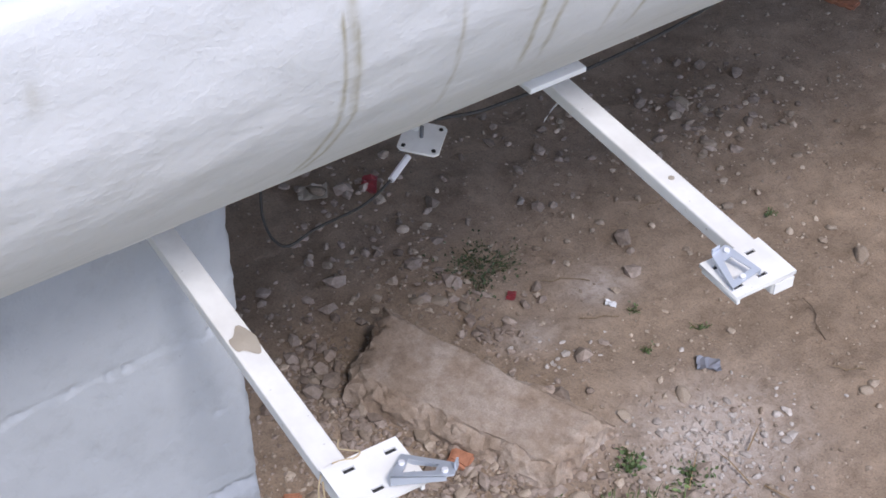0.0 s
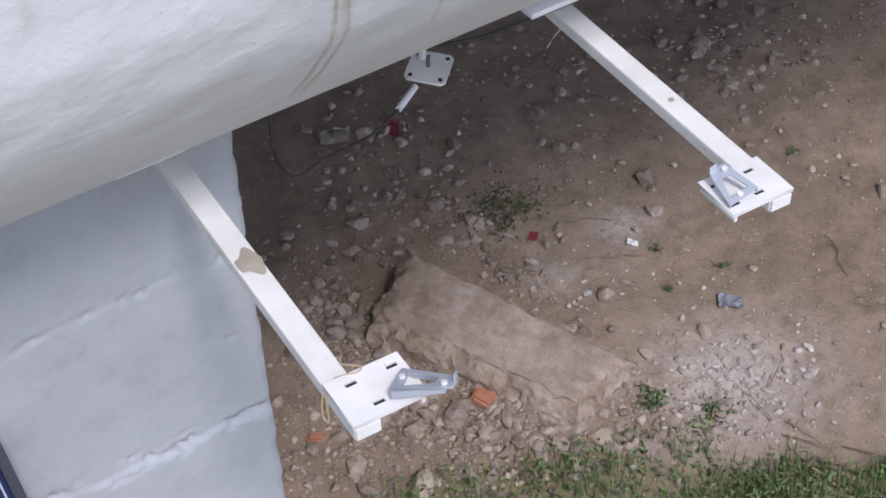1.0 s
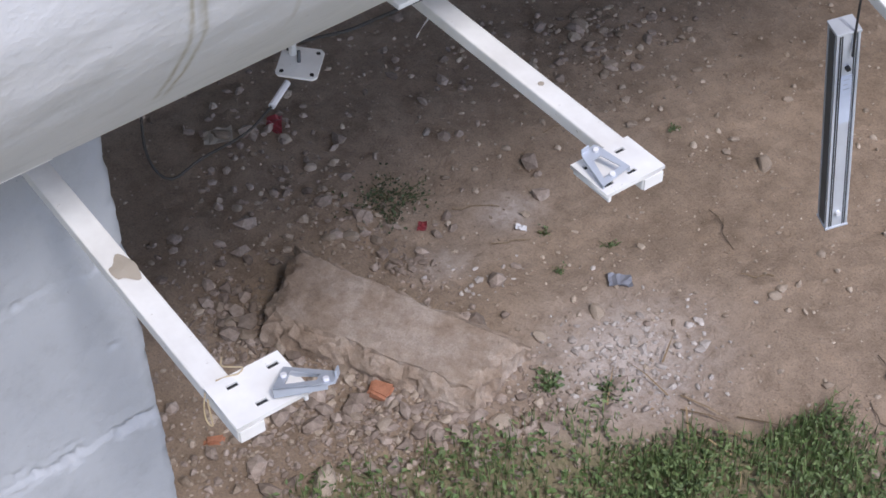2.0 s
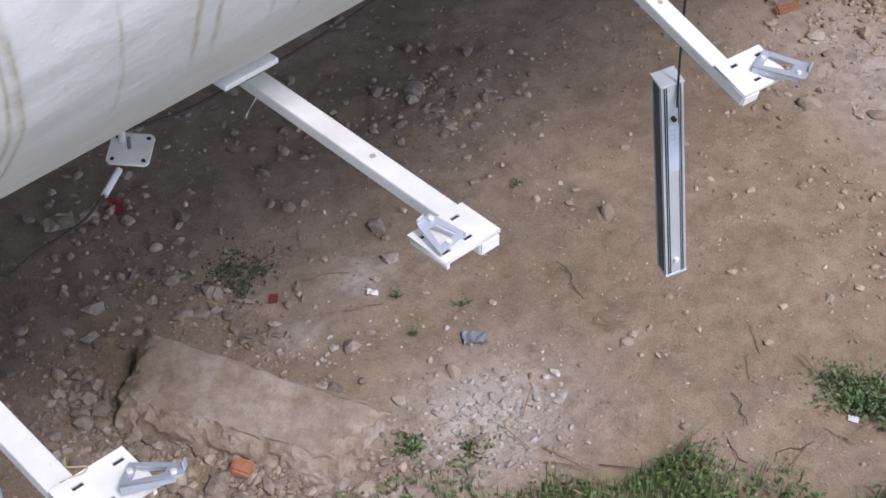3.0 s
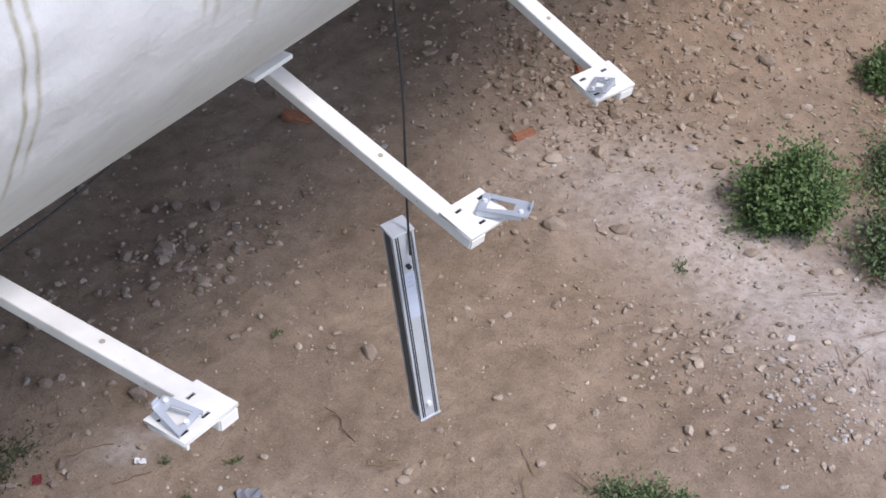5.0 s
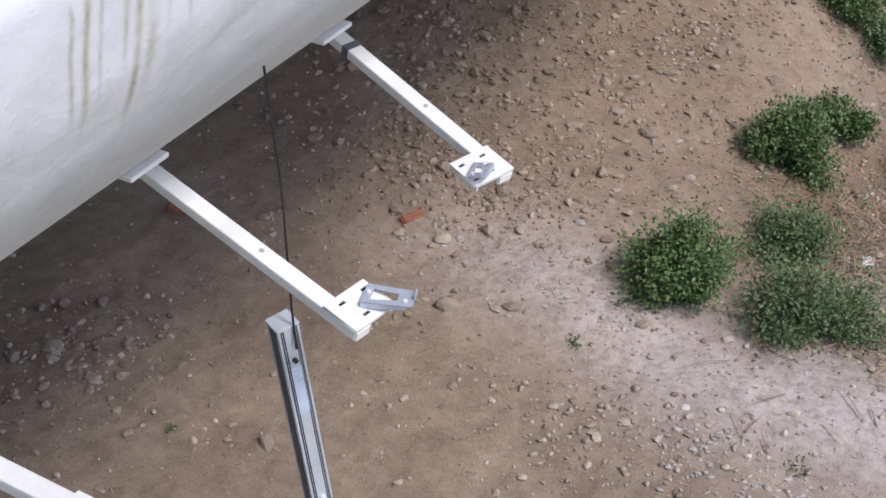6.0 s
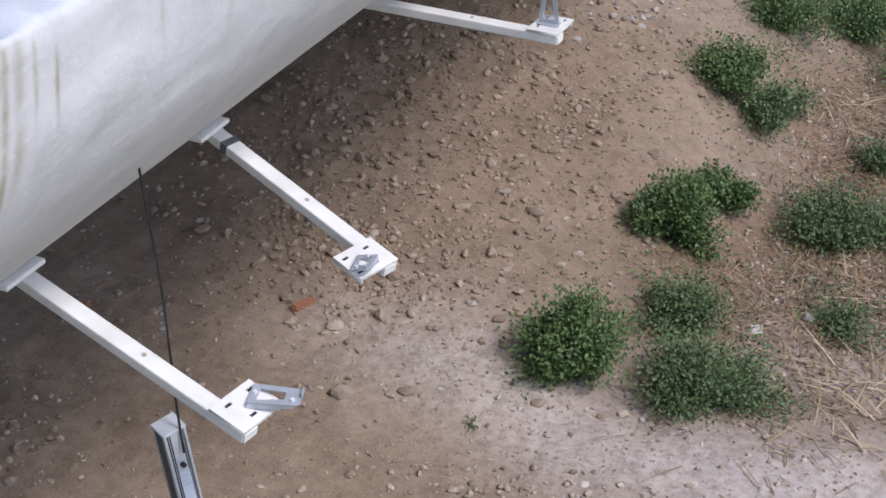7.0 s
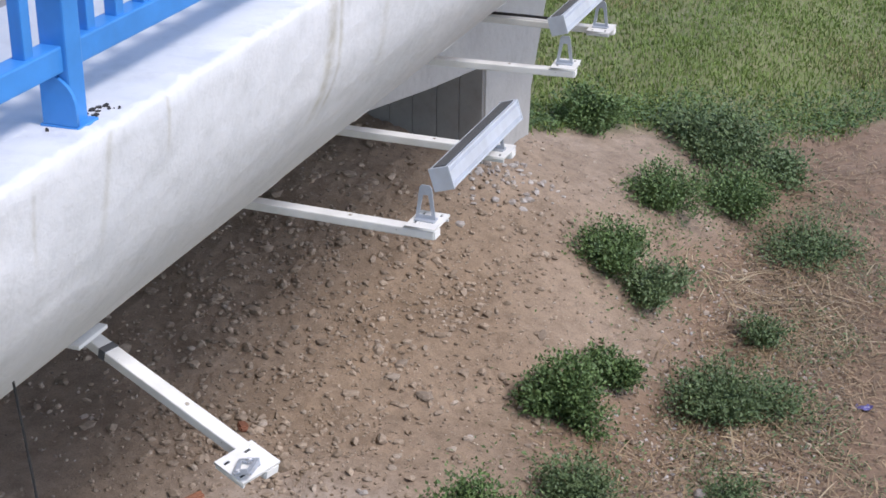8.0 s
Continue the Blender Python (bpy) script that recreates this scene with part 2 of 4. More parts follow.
def ground_z(x, y):
    """The height of the dirt: flat under the span, a heap against the far pier, falling away outside."""
    x, y = np.asarray(x, float), np.asarray(y, float)
    z = 0.95 * np.exp(-(((x + 5.6) / 2.0) ** 2 + ((y - 12.3) / 2.9) ** 2))
    z = z - 0.45 * smooth_step(-3.4, -1.6, x) * smooth_step(7, 11, y)
    along, across = (x + 4.25) * 0.92 + (y - 2.70) * 0.39, (y - 2.70) * 0.92 - (x + 4.25) * 0.39
    return z + 0.05 * np.exp(-((along / 0.62) ** 4) - (across / 0.17) ** 2)


def ripple(x, y):
    return 0.018 * np.sin(3.1 * x + 1.3 * np.sin(2.2 * y)) + 0.010 * np.sin(4.3 * y + 1.7 * np.sin(3.7 * x)) + 0.006 * np.sin(11 * x + 5 * y) * np.sin(9 * y - 4 * x)


def full_z(x, y):
    return ground_z(x, y) + ripple(np.asarray(x, float), np.asarray(y, float))


def blob(x, y, cx, cy, rx, ry):
    return np.exp(-(((x - cx) / rx) ** 2 + ((y - cy) / ry) ** 2))


# ---- ground ----
def ground_sheet():
    def axis(a, b, step, far):
        core = np.arange(a, b, step)
        grow = np.cumsum(0.05 * 1.35 ** np.arange(26))
        return np.concatenate([(a - grow)[::-1], core, b + grow])
    xs, ys = axis(-8.0, -0.6, 0.035, 0), axis(0.8, 20.0, 0.045, 0)
    gx, gy = np.meshgrid(xs, ys, indexing="ij")
    gz = full_z(gx, gy)
    rng = np.random.default_rng(3)
    core = (gx > -8) & (gx < -0.6) & (gy > 0.8) & (gy < 20)
    rough = rng.normal(0, 0.004, gx.shape) + 0.02 * np.clip(ground_z(gx, gy), 0, 1) * rng.normal(0, 0.5, gx.shape)
    gz = gz + rough * core
    nx, ny = gx.shape
    idx = np.arange(nx * ny).reshape(nx, ny)
    faces = np.stack([idx[:-1, :-1], idx[1:, :-1], idx[1:, 1:], idx[:-1, 1:]], -1).reshape(-1, 4)
    me = bpy.data.meshes.new("ground")
    me.from_pydata(np.stack([gx, gy, gz], -1).reshape(-1, 3).tolist(), [], faces.tolist())
    me.materials.append(M_dirt)
    me.polygons.foreach_set("use_smooth", [True] * len(me.polygons))
    # a pale dusty track, a heap of lime rubble, and grassy soil
    line = np.interp(gx, [-4.6, -3.15, -2.41, -1.4, -0.6], [7.75, 7.55, 7.15, 7.2, 7.3])
    dust = np.exp(-((gy - line + 0.1) / 0.55) ** 2) * smooth_step(-5.0, -3.2, gx)
    dust = np.maximum(dust, 0.95 * np.exp(-(((gx + 3.45) / 0.35) ** 2 + ((gy - 3.75) / 0.42) ** 2)))
    dust = np.maximum(dust, 0.9 * np.exp(-(((gx + 4.61) / 0.13) ** 2 + ((gy - 4.02) / 0.15) ** 2)))
    dust = np.maximum(dust, 0.6 * np.exp(-(((gx + 4.52) / 0.12) ** 2 + ((gy - 3.5) / 0.16) ** 2)))
    dust = np.maximum(dust, 0.8 * blob(gx, gy, -1.35, 8.9, 0.45, 0.6))
    green = smooth_step(0.0, 0.8, gy - 13.85 - 1.3 * (gx + 4.19)) * smooth_step(-9.5, -9.0, gx)
    edge = np.interp(gx, [-3.9, -3.66, -3.53, -2.91, -2.64, -2.05, -1.0], [2.5, 2.73, 3.0, 3.9, 4.2, 4.6, 5.0])
    green = np.maximum(green, 0.5 * smooth_step(0.0, 0.4, edge - gy) * (gx > -3.8))
    humus = 0.9 * smooth_step(-2.8, -2.0, gx + 0.25 * np.sin(2.1 * gy)) * smooth_step(8.2, 9.6, gy) * (1 - smooth_step(0.0, 0.8, gy - 13.85 - 1.3 * (gx + 4.19)))
    ochre = np.clip(blob(gx, gy, -4.2, 10.2, 1.7, 2.6) + 0.4 * blob(gx, gy, -3.2, 6.0, 1.2, 1.2), 0, 1)
    for name, val in (("dust", dust), ("green", green), ("humus", humus), ("ochre", ochre)):
        a = me.attributes.new(name, 'FLOAT', 'POINT')
        a.data.foreach_set("value", val.reshape(-1).astype(np.float32))
    me.update()
    return tagged(new("ground", me), "dry brown dirt with pale dust and rubble", "ground", kind="structure")


ground_sheet()


# ---- bridge ----
def fascia_profile():
    """The edge of the deck in section, from the top inwards round to the soffit: x and z."""
    pts = [(-1.95, 4.79), (-1.80, 4.79), (-1.62, 4.795), (-1.46, 4.80), (-1.356, 4.80), (-1.345, 4.797), (-1.340, 4.786)]
    a, b, c, d = Vector((-1.340, 4.786)), Vector((-1.362, 4.47)), Vector((-1.46, 4.381)), Vector((-1.873, 3.997))
    for i in range(1, 31):
        u = i / 30
        p = a * (1 - u) ** 3 + b * 3 * u * (1 - u) ** 2 + c * 3 * u * u * (1 - u) + d * u ** 3
        pts.append((p.x, p.y))
    pts += [(-1.881, 3.990), (-1.90, 3.988), (-2.2, 3.988), (-4.0, 3.988), (-14.2, 3.988)]
    return pts


STREAKS = [  # y, top z, bottom z, width, strength
    (0.672, 4.80, 4.42, 0.007, 0.55), (0.657, 4.66, 4.16, 0.0035, 0.9), (0.676, 4.62, 4.14, 0.0035, 0.8), (0.958, 4.8, 4.36, 0.004, 0.85), (0.995, 4.72, 4.36, 0.004, 0.7), (1.10, 4.8, 4.38, 0.004, 0.8),
    (1.158, 4.8, 4.36, 0.004, 0.9), (1.182, 4.8, 4.42, 0.004, 0.8), (0.83, 4.6, 4.3, 0.003, 0.5), (1.515, 4.74, 4.53, 0.005, 0.8), (1.545, 4.78, 4.50, 0.007, 0.8), (1.575, 4.76, 4.56, 0.004, 0.7),
    (1.628, 4.79, 4.58, 0.006, 0.6), (1.655, 4.79, 4.46, 0.008, 0.75), (1.685, 4.79, 4.50, 0.012, 0.45), (1.72, 4.77, 4.62, 0.005, 0.7), (1.768, 4.74, 4.60, 0.005, 0.75), (2.05, 4.78, 4.6, 0.006, 0.3),
    (2.26, 4.79, 4.55, 0.010, 0.3), (2.456, 4.80, 4.66, 0.006, 0.4), (3.19, 4.8, 4.44, 0.025, 0.5), (3.24, 4.8, 4.46, 0.010, 0.5), (3.51, 4.75, 4.5, 0.02, 0.25), (0.30, 4.72, 4.66, 0.008, 0.8), (0.24, 4.66, 4.58, 0.005, 0.7)]


def bridge():
    prof = fascia_profile()
    ys = np.concatenate([np.linspace(-6, -0.3, 20), np.arange(-0.28, 3.6, 0.0045), np.linspace(3.62, 14.4, 110)])
    verts, stain = [], []
    for y in ys:
        for k, (x, z) in enumerate(prof):
            wob = 0.006 * noise.noise(Vector((k * 0.25, y * 2.3, 1))) + 0.004 * noise.noise(Vector((k * 0.6, y * 9, 4)))
            near_top = 0.007 * noise.noise(Vector((k, y * 14, 9))) + 0.005 * noise.noise(Vector((k * 0.4, y * 45, 2))) if 3 < k < 8 else 0
            dent = 0.007 * noise.noise(Vector((k * 0.12, y * 1.1, 7))) + (0.004 * noise.noise(Vector((k * 0.33 + y * 3, y * 5.5, 3))) if 6 < k < 34 else 0)
            verts.append((x + (wob + dent) * 0.8, y, z + 0.6 * wob + near_top))
            s = 0
            for y0, zt, zb, w, a in STREAKS:
                d = abs(y - y0 - 0.008 * math.sin(z * 13 + y0 * 9) - 0.25 * (4.8 - z) ** 2)
                if d < 2 * w and z > zb and k > 5:
                    s = max(s, a * math.exp(-(d / w) ** 2) * min(1, (z - zb) / 0.08) * (1 if z < zt else 0))
            stain.append(s)
    n = len(prof)
    faces = [(i * n + k, i * n + k + 1, (i + 1) * n + k + 1, (i + 1) * n + k) for i in range(len(ys) - 1) for k in range(n - 1)]
    me = mesh_of("bridge_deck", verts, faces, M_fascia, True)
    a = me.attributes.new("stain", 'FLOAT', 'POINT')
    a.data.foreach_set("value", np.array(stain, np.float32))
    deck = tagged(new("bridge_deck", me), "white painted concrete bridge edge with brown drip stains", "bridge", kind="structure")
    bm = bmesh.new()
    box(bm, -16.0, -1.945, -6, 14.4, 4.40, 4.72)
    part("deck_paving", bm, M_paving, deck)
    bm = bmesh.new()
    box(bm, -16.0, -14.0, -6, 14.4, 3.8, 4.40)
    part("far_edge_beam", bm, M_pier, deck)
    return deck


bridge()


def pier_near():
    """The white pier under the deck: a face towards the outside, with a chipped vertical corner and a rough casting line."""
    ys = [-4, -2, -1, -0.5] + list(np.arange(-0.2, 0.74, 0.0075)) + [0.75, 0.768, 0.785]
    zs = list(np.linspace(-0.3, 2.4, 14)) + list(np.linspace(2.45, 3.05, 30)) + list(np.arange(3.06, 3.75, 0.006)) + list(np.linspace(3.77, 4.12, 20))
    verts, faces = [], []
    for z in zs:
        for j, y in enumerate(ys):
            d = 0.004 * noise.noise(Vector((y * 5, z * 5, 2)))
            line = 3.20 - 0.06 * (y - 0.37) + 0.012 * noise.noise(Vector((y * 11, 3, 3)))
            upper = 3.62 + 0.006 * noise.noise(Vector((y * 11, 9, 3)))
            ragged = noise.noise(Vector((y * 16, z * 30, 8))) + 0.6 * noise.noise(Vector((y * 55, z * 70, 2)))
            d -= 0.05 * math.exp(-((z - line - 0.012) / 0.020) ** 2) * max(0, ragged - 0.12)
            d -= 0.022 * math.exp(-((z - upper) / 0.010) ** 2) * max(0, ragged - 0.15)
            d -= 0.02 * max(0, noise.noise(Vector((y * 24, z * 40, 5))) - 0.62)
            step = (0.008 if z < line else 0) + (0.002 if z < upper else 0)
            e = 0
            if j >= len(ys) - 2:
                e = 0.007 * noise.noise(Vector((z * 25, 1, 1))) + 0.006 * noise.noise(Vector((z * 70, 5, 1))) - (0.008 if j == len(ys) - 1 and noise.noise(Vector((z * 9, 2, 7))) > 0.25 else 0)
            verts.append((-2.0 + d + step, y + e, z))
        e = 0.006 * noise.noise(Vector((z * 25, 1, 1)))
        verts.append((-2.03, 0.80 + e, z))
        verts.append((-15.0, 0.80, z))
    n = len(ys) + 2
    for i in range(len(zs) - 1):
        for j in range(n - 1):
            faces.append((i * n + j, i * n + j + 1, (i + 1) * n + j + 1, (i + 1) * n + j))
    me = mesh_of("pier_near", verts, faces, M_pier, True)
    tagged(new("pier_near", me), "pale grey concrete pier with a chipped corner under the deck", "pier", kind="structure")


pier_near()


def pier_far():
    """The far pier: a formed wall across the span, and its paler tapered end."""
    y0 = 12.5
    # side view of the pier and the haunched girder that runs into it: y and z
    prof = [(y0, -0.5), (y0, 1.50), (11.2, 1.70), (9.4, 2.02), (8.0, 2.2), (-6.0, 2.2), (-6.0, 4.02), (14.9, 4.02), (14.85, 2.6), (14.3, 1.75), (13.85, 0.9), (13.72, -0.5)]
    bm = bmesh.new()
    loops = [[bm.verts.new((x, y, z)) for y, z in prof] for x in (-4.2, -4.75)]
    n = len(prof)
    for i in range(n):
        bm.faces.new((loops[0][i], loops[0][(i + 1) % n], loops[1][(i + 1) % n], loops[1][i]))
    bm.faces.new(loops[0][::-1])
    bm.faces.new(loops[1])
    bmesh.ops.recalc_face_normals(bm, faces=bm.faces)
    bmesh.ops.bevel(bm, geom=list(bm.edges), offset=0.02, segments=2, affect='EDGES')
    ob = part("pier_far", bm, M_pier_pale)
    tagged(ob, "pale concrete girder and pier with a tapered flank", "pier", kind="structure")
    part("cross_wall", block(-15.0, -4.76, y0 + 0.04, 13.5, -0.5, 4.0, 0.01), M_formwork_shade, ob)
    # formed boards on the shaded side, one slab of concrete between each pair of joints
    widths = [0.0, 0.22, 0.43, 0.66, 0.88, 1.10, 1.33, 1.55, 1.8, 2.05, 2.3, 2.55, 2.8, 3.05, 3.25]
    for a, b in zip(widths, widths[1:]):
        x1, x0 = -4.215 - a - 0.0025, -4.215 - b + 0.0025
        part("formed_panel", block(x0, x1, y0 - 0.02, y0 + 0.045, -0.4, 1.49 if a < 0.5 else 2.6, 0.008), M_formwork_shade, ob)


pier_far()


# ---- railing ----
def railing():
    m = Matrix()
    rail = empty("bridge_railing", m, label="bright blue painted steel railing standing on the white kerb", category="railing")
    part("bottom_rail", block(-1.440, -1.397, -3.0, 9.0, 4.895, 4.940, 0.004), M_blue, rail)
    part("top_rail", block(-1.450, -1.387, -3.0, 9.0, 5.80, 5.85, 0.006), M_blue, rail)
    posts = [2.262 + 1.5 * k for k in range(-3, 5)]
    pick = None
    y = posts[0] + 0.1
    while y < 8.9:
        if min(abs(y - p) for p in posts) > 0.05:
            if pick is None:
                pick = part("picket", block(-0.0125, 0.0125, -0.0125, 0.0125, 4.938, 5.805, 0.003), M_blue, rail)
                pick.location = (-1.418, y, 0)
            else:
                q = new("picket", pick.data)
                q.parent = rail
                q.location = (-1.418, y, 0)
        y += 0.0915
    for py in posts:
        post = part("post", block(-1.440, -1.388, py - 0.023, py + 0.023, 4.79, 5.87, 0.004), M_blue, rail)
        # the foot plate, and a stiffener with a rounded shoulder on its outer side
        part("foot_plate", block(-1.446, -1.372, py - 0.034, py + 0.030, 4.785, 4.804, 0.002), M_blue, post)
        out = [(0.0, 0.0), (0.066, 0.0)] + [(0.066 - 0.05 * (1 - math.cos(a)), 0.03 + 0.055 * math.sin(a)) for a in np.linspace(0, 1.5, 7)] + [(0.0, 0.1)]
        turn = Matrix.Translation((-1.440, py - 0.028, 4.805)) @ Matrix.Rotation(math.pi / 2, 4, 'X')
        part("stiffener", plate_with_holes(out, [], -0.004, 0.004, turn), M_blue, post)
    return rail


railing()


# ---- lamp arms ----
def a_frame(width, height, thick=0.004):
    """A pressed steel lamp bracket: a tapered plate with a tapered opening, a slotted head and a foot."""
    out = [(-width / 2, 0), (width / 2, 0), (width * 0.30, height * 0.92), (width * 0.2, height), (-width * 0.2, height), (-width * 0.30, height * 0.92)]
    hole = [(-width * 0.30, height * 0.13), (width * 0.30, height * 0.13), (width * 0.13, height * 0.72), (-width * 0.13, height * 0.72)]
    return out, hole


def steel_bracket(root, tip, side, bracket, label, base_y, joint=0, proud=True, plug=True):
    root, tip = Vector(root), Vector(tip)
    d = tip - root
    ln = d.length
    yaw, droop = math.atan2(d.y, d.x), math.atan2(-d.z, math.hypot(d.x, d.y))
    m = Matrix.Translation(root) @ Matrix.Rotation(yaw, 4, 'Z') @ Matrix.Rotation(droop, 4, 'Y')
    arm = empty("steel_bracket", m, label=label, category="bracket", group="lamp arms along the bridge")
    w = 0.0215
    tube = bmesh.new()
    box(tube, -0.10, ln, -w, w, -0.026, 0)
    part("tube", bevelled(tube, 0.004), M_white, arm)
    part("end_cap", block(ln, ln + 0.003, -w + 0.002, w - 0.002, -0.024, -0.002, 0.001), M_white, arm)
    # the plate that the lamp stands on, with its slots
    x0, x1 = ln - 0.09, ln + 0.002
    ya, yb = sorted((-side * (w + 0.001), side * 0.098))
    holes = [slot(x0 + 0.02, side * 0.012, 0.004, 0.009), slot(x0 + 0.07, side * 0.03, 0.004, 0.009), slot(x0 + 0.02, side * 0.078, 0.004, 0.009), slot(x0 + 0.072, side * 0.08, 0.004, 0.009)]
    part("end_plate", plate_with_holes([(x0, ya), (x1, ya), (x1, yb), (x0, yb)], holes, 0.001, 0.008), M_white, arm, "white plate with slotted holes")
    # black inserts below the plate's face stand for the shade inside its slots
    for cx, cy in ((x0 + 0.02, side * 0.012), (x0 + 0.07, side * 0.03), (x0 + 0.02, side * 0.078), (x0 + 0.072, side * 0.08)):
        part("slot", block(cx - 0.005, cx + 0.005, cy - 0.010, cy + 0.010, -0.002, 0.0045, 0.0005), M_black, arm, "black insert standing for the shade in a slot")
    part("plate_lip", block(x0 + 0.002, x1 - 0.002, side * 0.090 - 0.003, side * 0.090 + 0.003, -0.012, 0.001, 0.001), M_white, arm)
    # the base plate flat under the deck's lower edge, standing a little proud of it, and the stub down to the tube
    flat = m.inverted() @ Matrix.Translation((0, base_y, 0))
    base = part("base_plate", block(-2.08, -1.866 if proud else -1.90, -0.062, 0.062, 3.971, 3.982, 0.002, flat), M_white, arm)
    bm = bmesh.new()
    box(bm, -2.06, -2.0, -0.020, 0.020, 3.90, 3.972, m.inverted() @ Matrix.Translation((0, root.y, 0)))
    part("stub", bevelled(bm, 0.003), M_white, base)
    for sy in (-0.047, 0.047):
        bm = rod(bmesh.new(), flat @ Vector((-1.96, sy, 3.955)), flat @ Vector((-1.96, sy, 3.99)), 0.007, 6)
        part("bolt", bm, M_steel, base)
    if joint:
        part("joint_band", block(joint, joint + 0.022, -w - 0.001, w + 0.001, -0.027, 0.001, 0.001), M_alu_dark, arm, "grey unpainted joint in the tube")
    if plug:
        bm = rod(bmesh.new(), (ln * 0.55, 0.002, -0.002), (ln * 0.55, 0.002, 0.0015), 0.0055, 12)
        part("plug", bm, M_mud, arm, "dull plug in the tube")
    if bracket == "upright":
        out, hole = a_frame(0.062, 0.105)
        t = Matrix.Translation((x0 + 0.042, side * 0.035, 0.009)) @ Matrix.Rotation(math.pi / 2, 4, 'X')
        br = part("clamp", plate_with_holes(out, [hole], -0.002, 0.002, t), M_steel, arm, "upright galvanised lamp bracket")
        part("bracket_foot", block(x0 + 0.012, x0 + 0.073, side * 0.035 - 0.018, side * 0.035 + 0.018, 0.008, 0.012, 0.001), M_steel, br)
    else:
        loose_clamp(arm, m.inverted(), *bracket)
    return arm


def loose_clamp(arm, inv, heel, toe, wide, narrow, lean):
    """A pressed lamp clamp: a tapered plate with a tapered window, turned-down sides, a heel flange, a hooked toe and a bolt."""
    heel, toe = Vector(heel), Vector(toe)
    ay = (toe - heel).normalized()
    ln = (toe - heel).length
    ax = ay.cross(Vector((0, 0, 1))).normalized()
    ax = Matrix.Rotation(radians(lean), 3, ay) @ ax
    t = Matrix((ax, ay, ax.cross(ay))).transposed().to_4x4()
    t.translation = heel
    t = inv @ t
    a, b = wide / 2, narrow / 2
    out = [(-a, 0), (a, 0), (b, ln * 0.88), (b * 0.8, ln), (-b * 0.8, ln), (-b, ln * 0.88)]
    hole = [(-a * 0.62, ln * 0.16), (a * 0.62, ln * 0.16), (b * 0.42, ln * 0.68), (-b * 0.42, ln * 0.68)]
    br = part("clamp", plate_with_holes(out, [hole], -0.0015, 0.0015, t), M_steel, arm, "loose galvanised lamp clamp")
    for sx in (-1, 1):
        bm = bmesh.new()
        v = [bm.verts.new(t @ Vector(p)) for p in ((sx * a, 0, 0), (sx * b, ln * 0.88, 0), (sx * b, ln * 0.88, -0.008), (sx * a, 0, -0.014), (sx * (a - 0.002), 0, 0), (sx * (b - 0.002), ln * 0.88, 0), (sx * (b - 0.002), ln * 0.88, -0.008), (sx * (a - 0.002), 0, -0.014))]
        for f in ((0, 1, 2, 3), (7, 6, 5, 4), (0, 4, 5, 1), (3, 2, 6, 7), (0, 3, 7, 4), (1, 5, 6, 2)):
            bm.faces.new([v[k] for k in f])
        bmesh.ops.recalc_face_normals(bm, faces=bm.faces)
        part("side_flange", bm, M_steel, br)
    bm = bmesh.new()
    box(bm, -b * 0.8, b * 0.1, ln - 0.002, ln + 0.001, -0.001, 0.012, t)
    part("toe_hook", bevelled(bm, 0.0008), M_steel, br)
    for x, y in ((b * 0.45, ln * 0.84), (-a * 0.1, ln * 0.09)):
        bm = rod(bmesh.new(), t @ Vector((x, y, -0.006)), t @ Vector((x, y, 0.006)), 0.0048, 8)
        part("clamp_bolt", bm, M_paper, br, "pale zinc bolt")
    return br


A = "white steel arm under the bridge, "
steel_bracket((-1.97, 0.655, 3.922), (-1.284, 0.618, 3.922), 1, ((-1.311, 0.684, 3.946), (-1.250, 0.742, 3.958), 0.058, 0.034, -16), A + "loose clamp and thread", 0.60, proud=False, plug=False)
steel_bracket((-1.95, 1.440, 3.922), (-1.305, 1.406, 3.922), -1, ((-1.320, 1.338, 3.944), (-1.388, 1.338, 3.956), 0.056, 0.034, -14), A + "tipped clamp on its plate", 1.390)
steel_bracket((-1.95, 2.300, 3.922), (-1.344, 2.200, 3.772), 1, ((-1.384, 2.268, 3.802), (-1.284, 2.300, 3.800), 0.066, 0.056, 0), A + "clamp swung outwards", 2.222)
steel_bracket((-1.95, 3.040, 3.922), (-1.374, 2.866, 3.772), -1, ((-1.418, 2.840, 3.800), (-1.400, 2.766, 3.806), 0.048, 0.040, 8), A + "drooping, with a loose clamp", 2.935, 0.060)
steel_bracket((-1.98, 3.945, 3.922), (-1.385, 3.935, 3.922), 1, "upright", "white steel arm carrying one end of a silver floodlight", 3.93, proud=False)
steel_bracket((-1.98, 4.610, 3.922), (-1.385, 4.612, 3.922), -1, "upright", "white steel arm carrying one end of a silver floodlight", 4.60, proud=False)
steel_bracket((-1.98, 5.420, 3.922), (-1.432, 5.470, 3.922), 1, "upright", "white steel arm with an upright grey clamp", 5.40, proud=False)
steel_bracket((-1.98, 6.030, 3.922), (-1.440, 6.040, 3.922), -1, "upright", "white steel arm with a black cable along it", 6.01, proud=False)


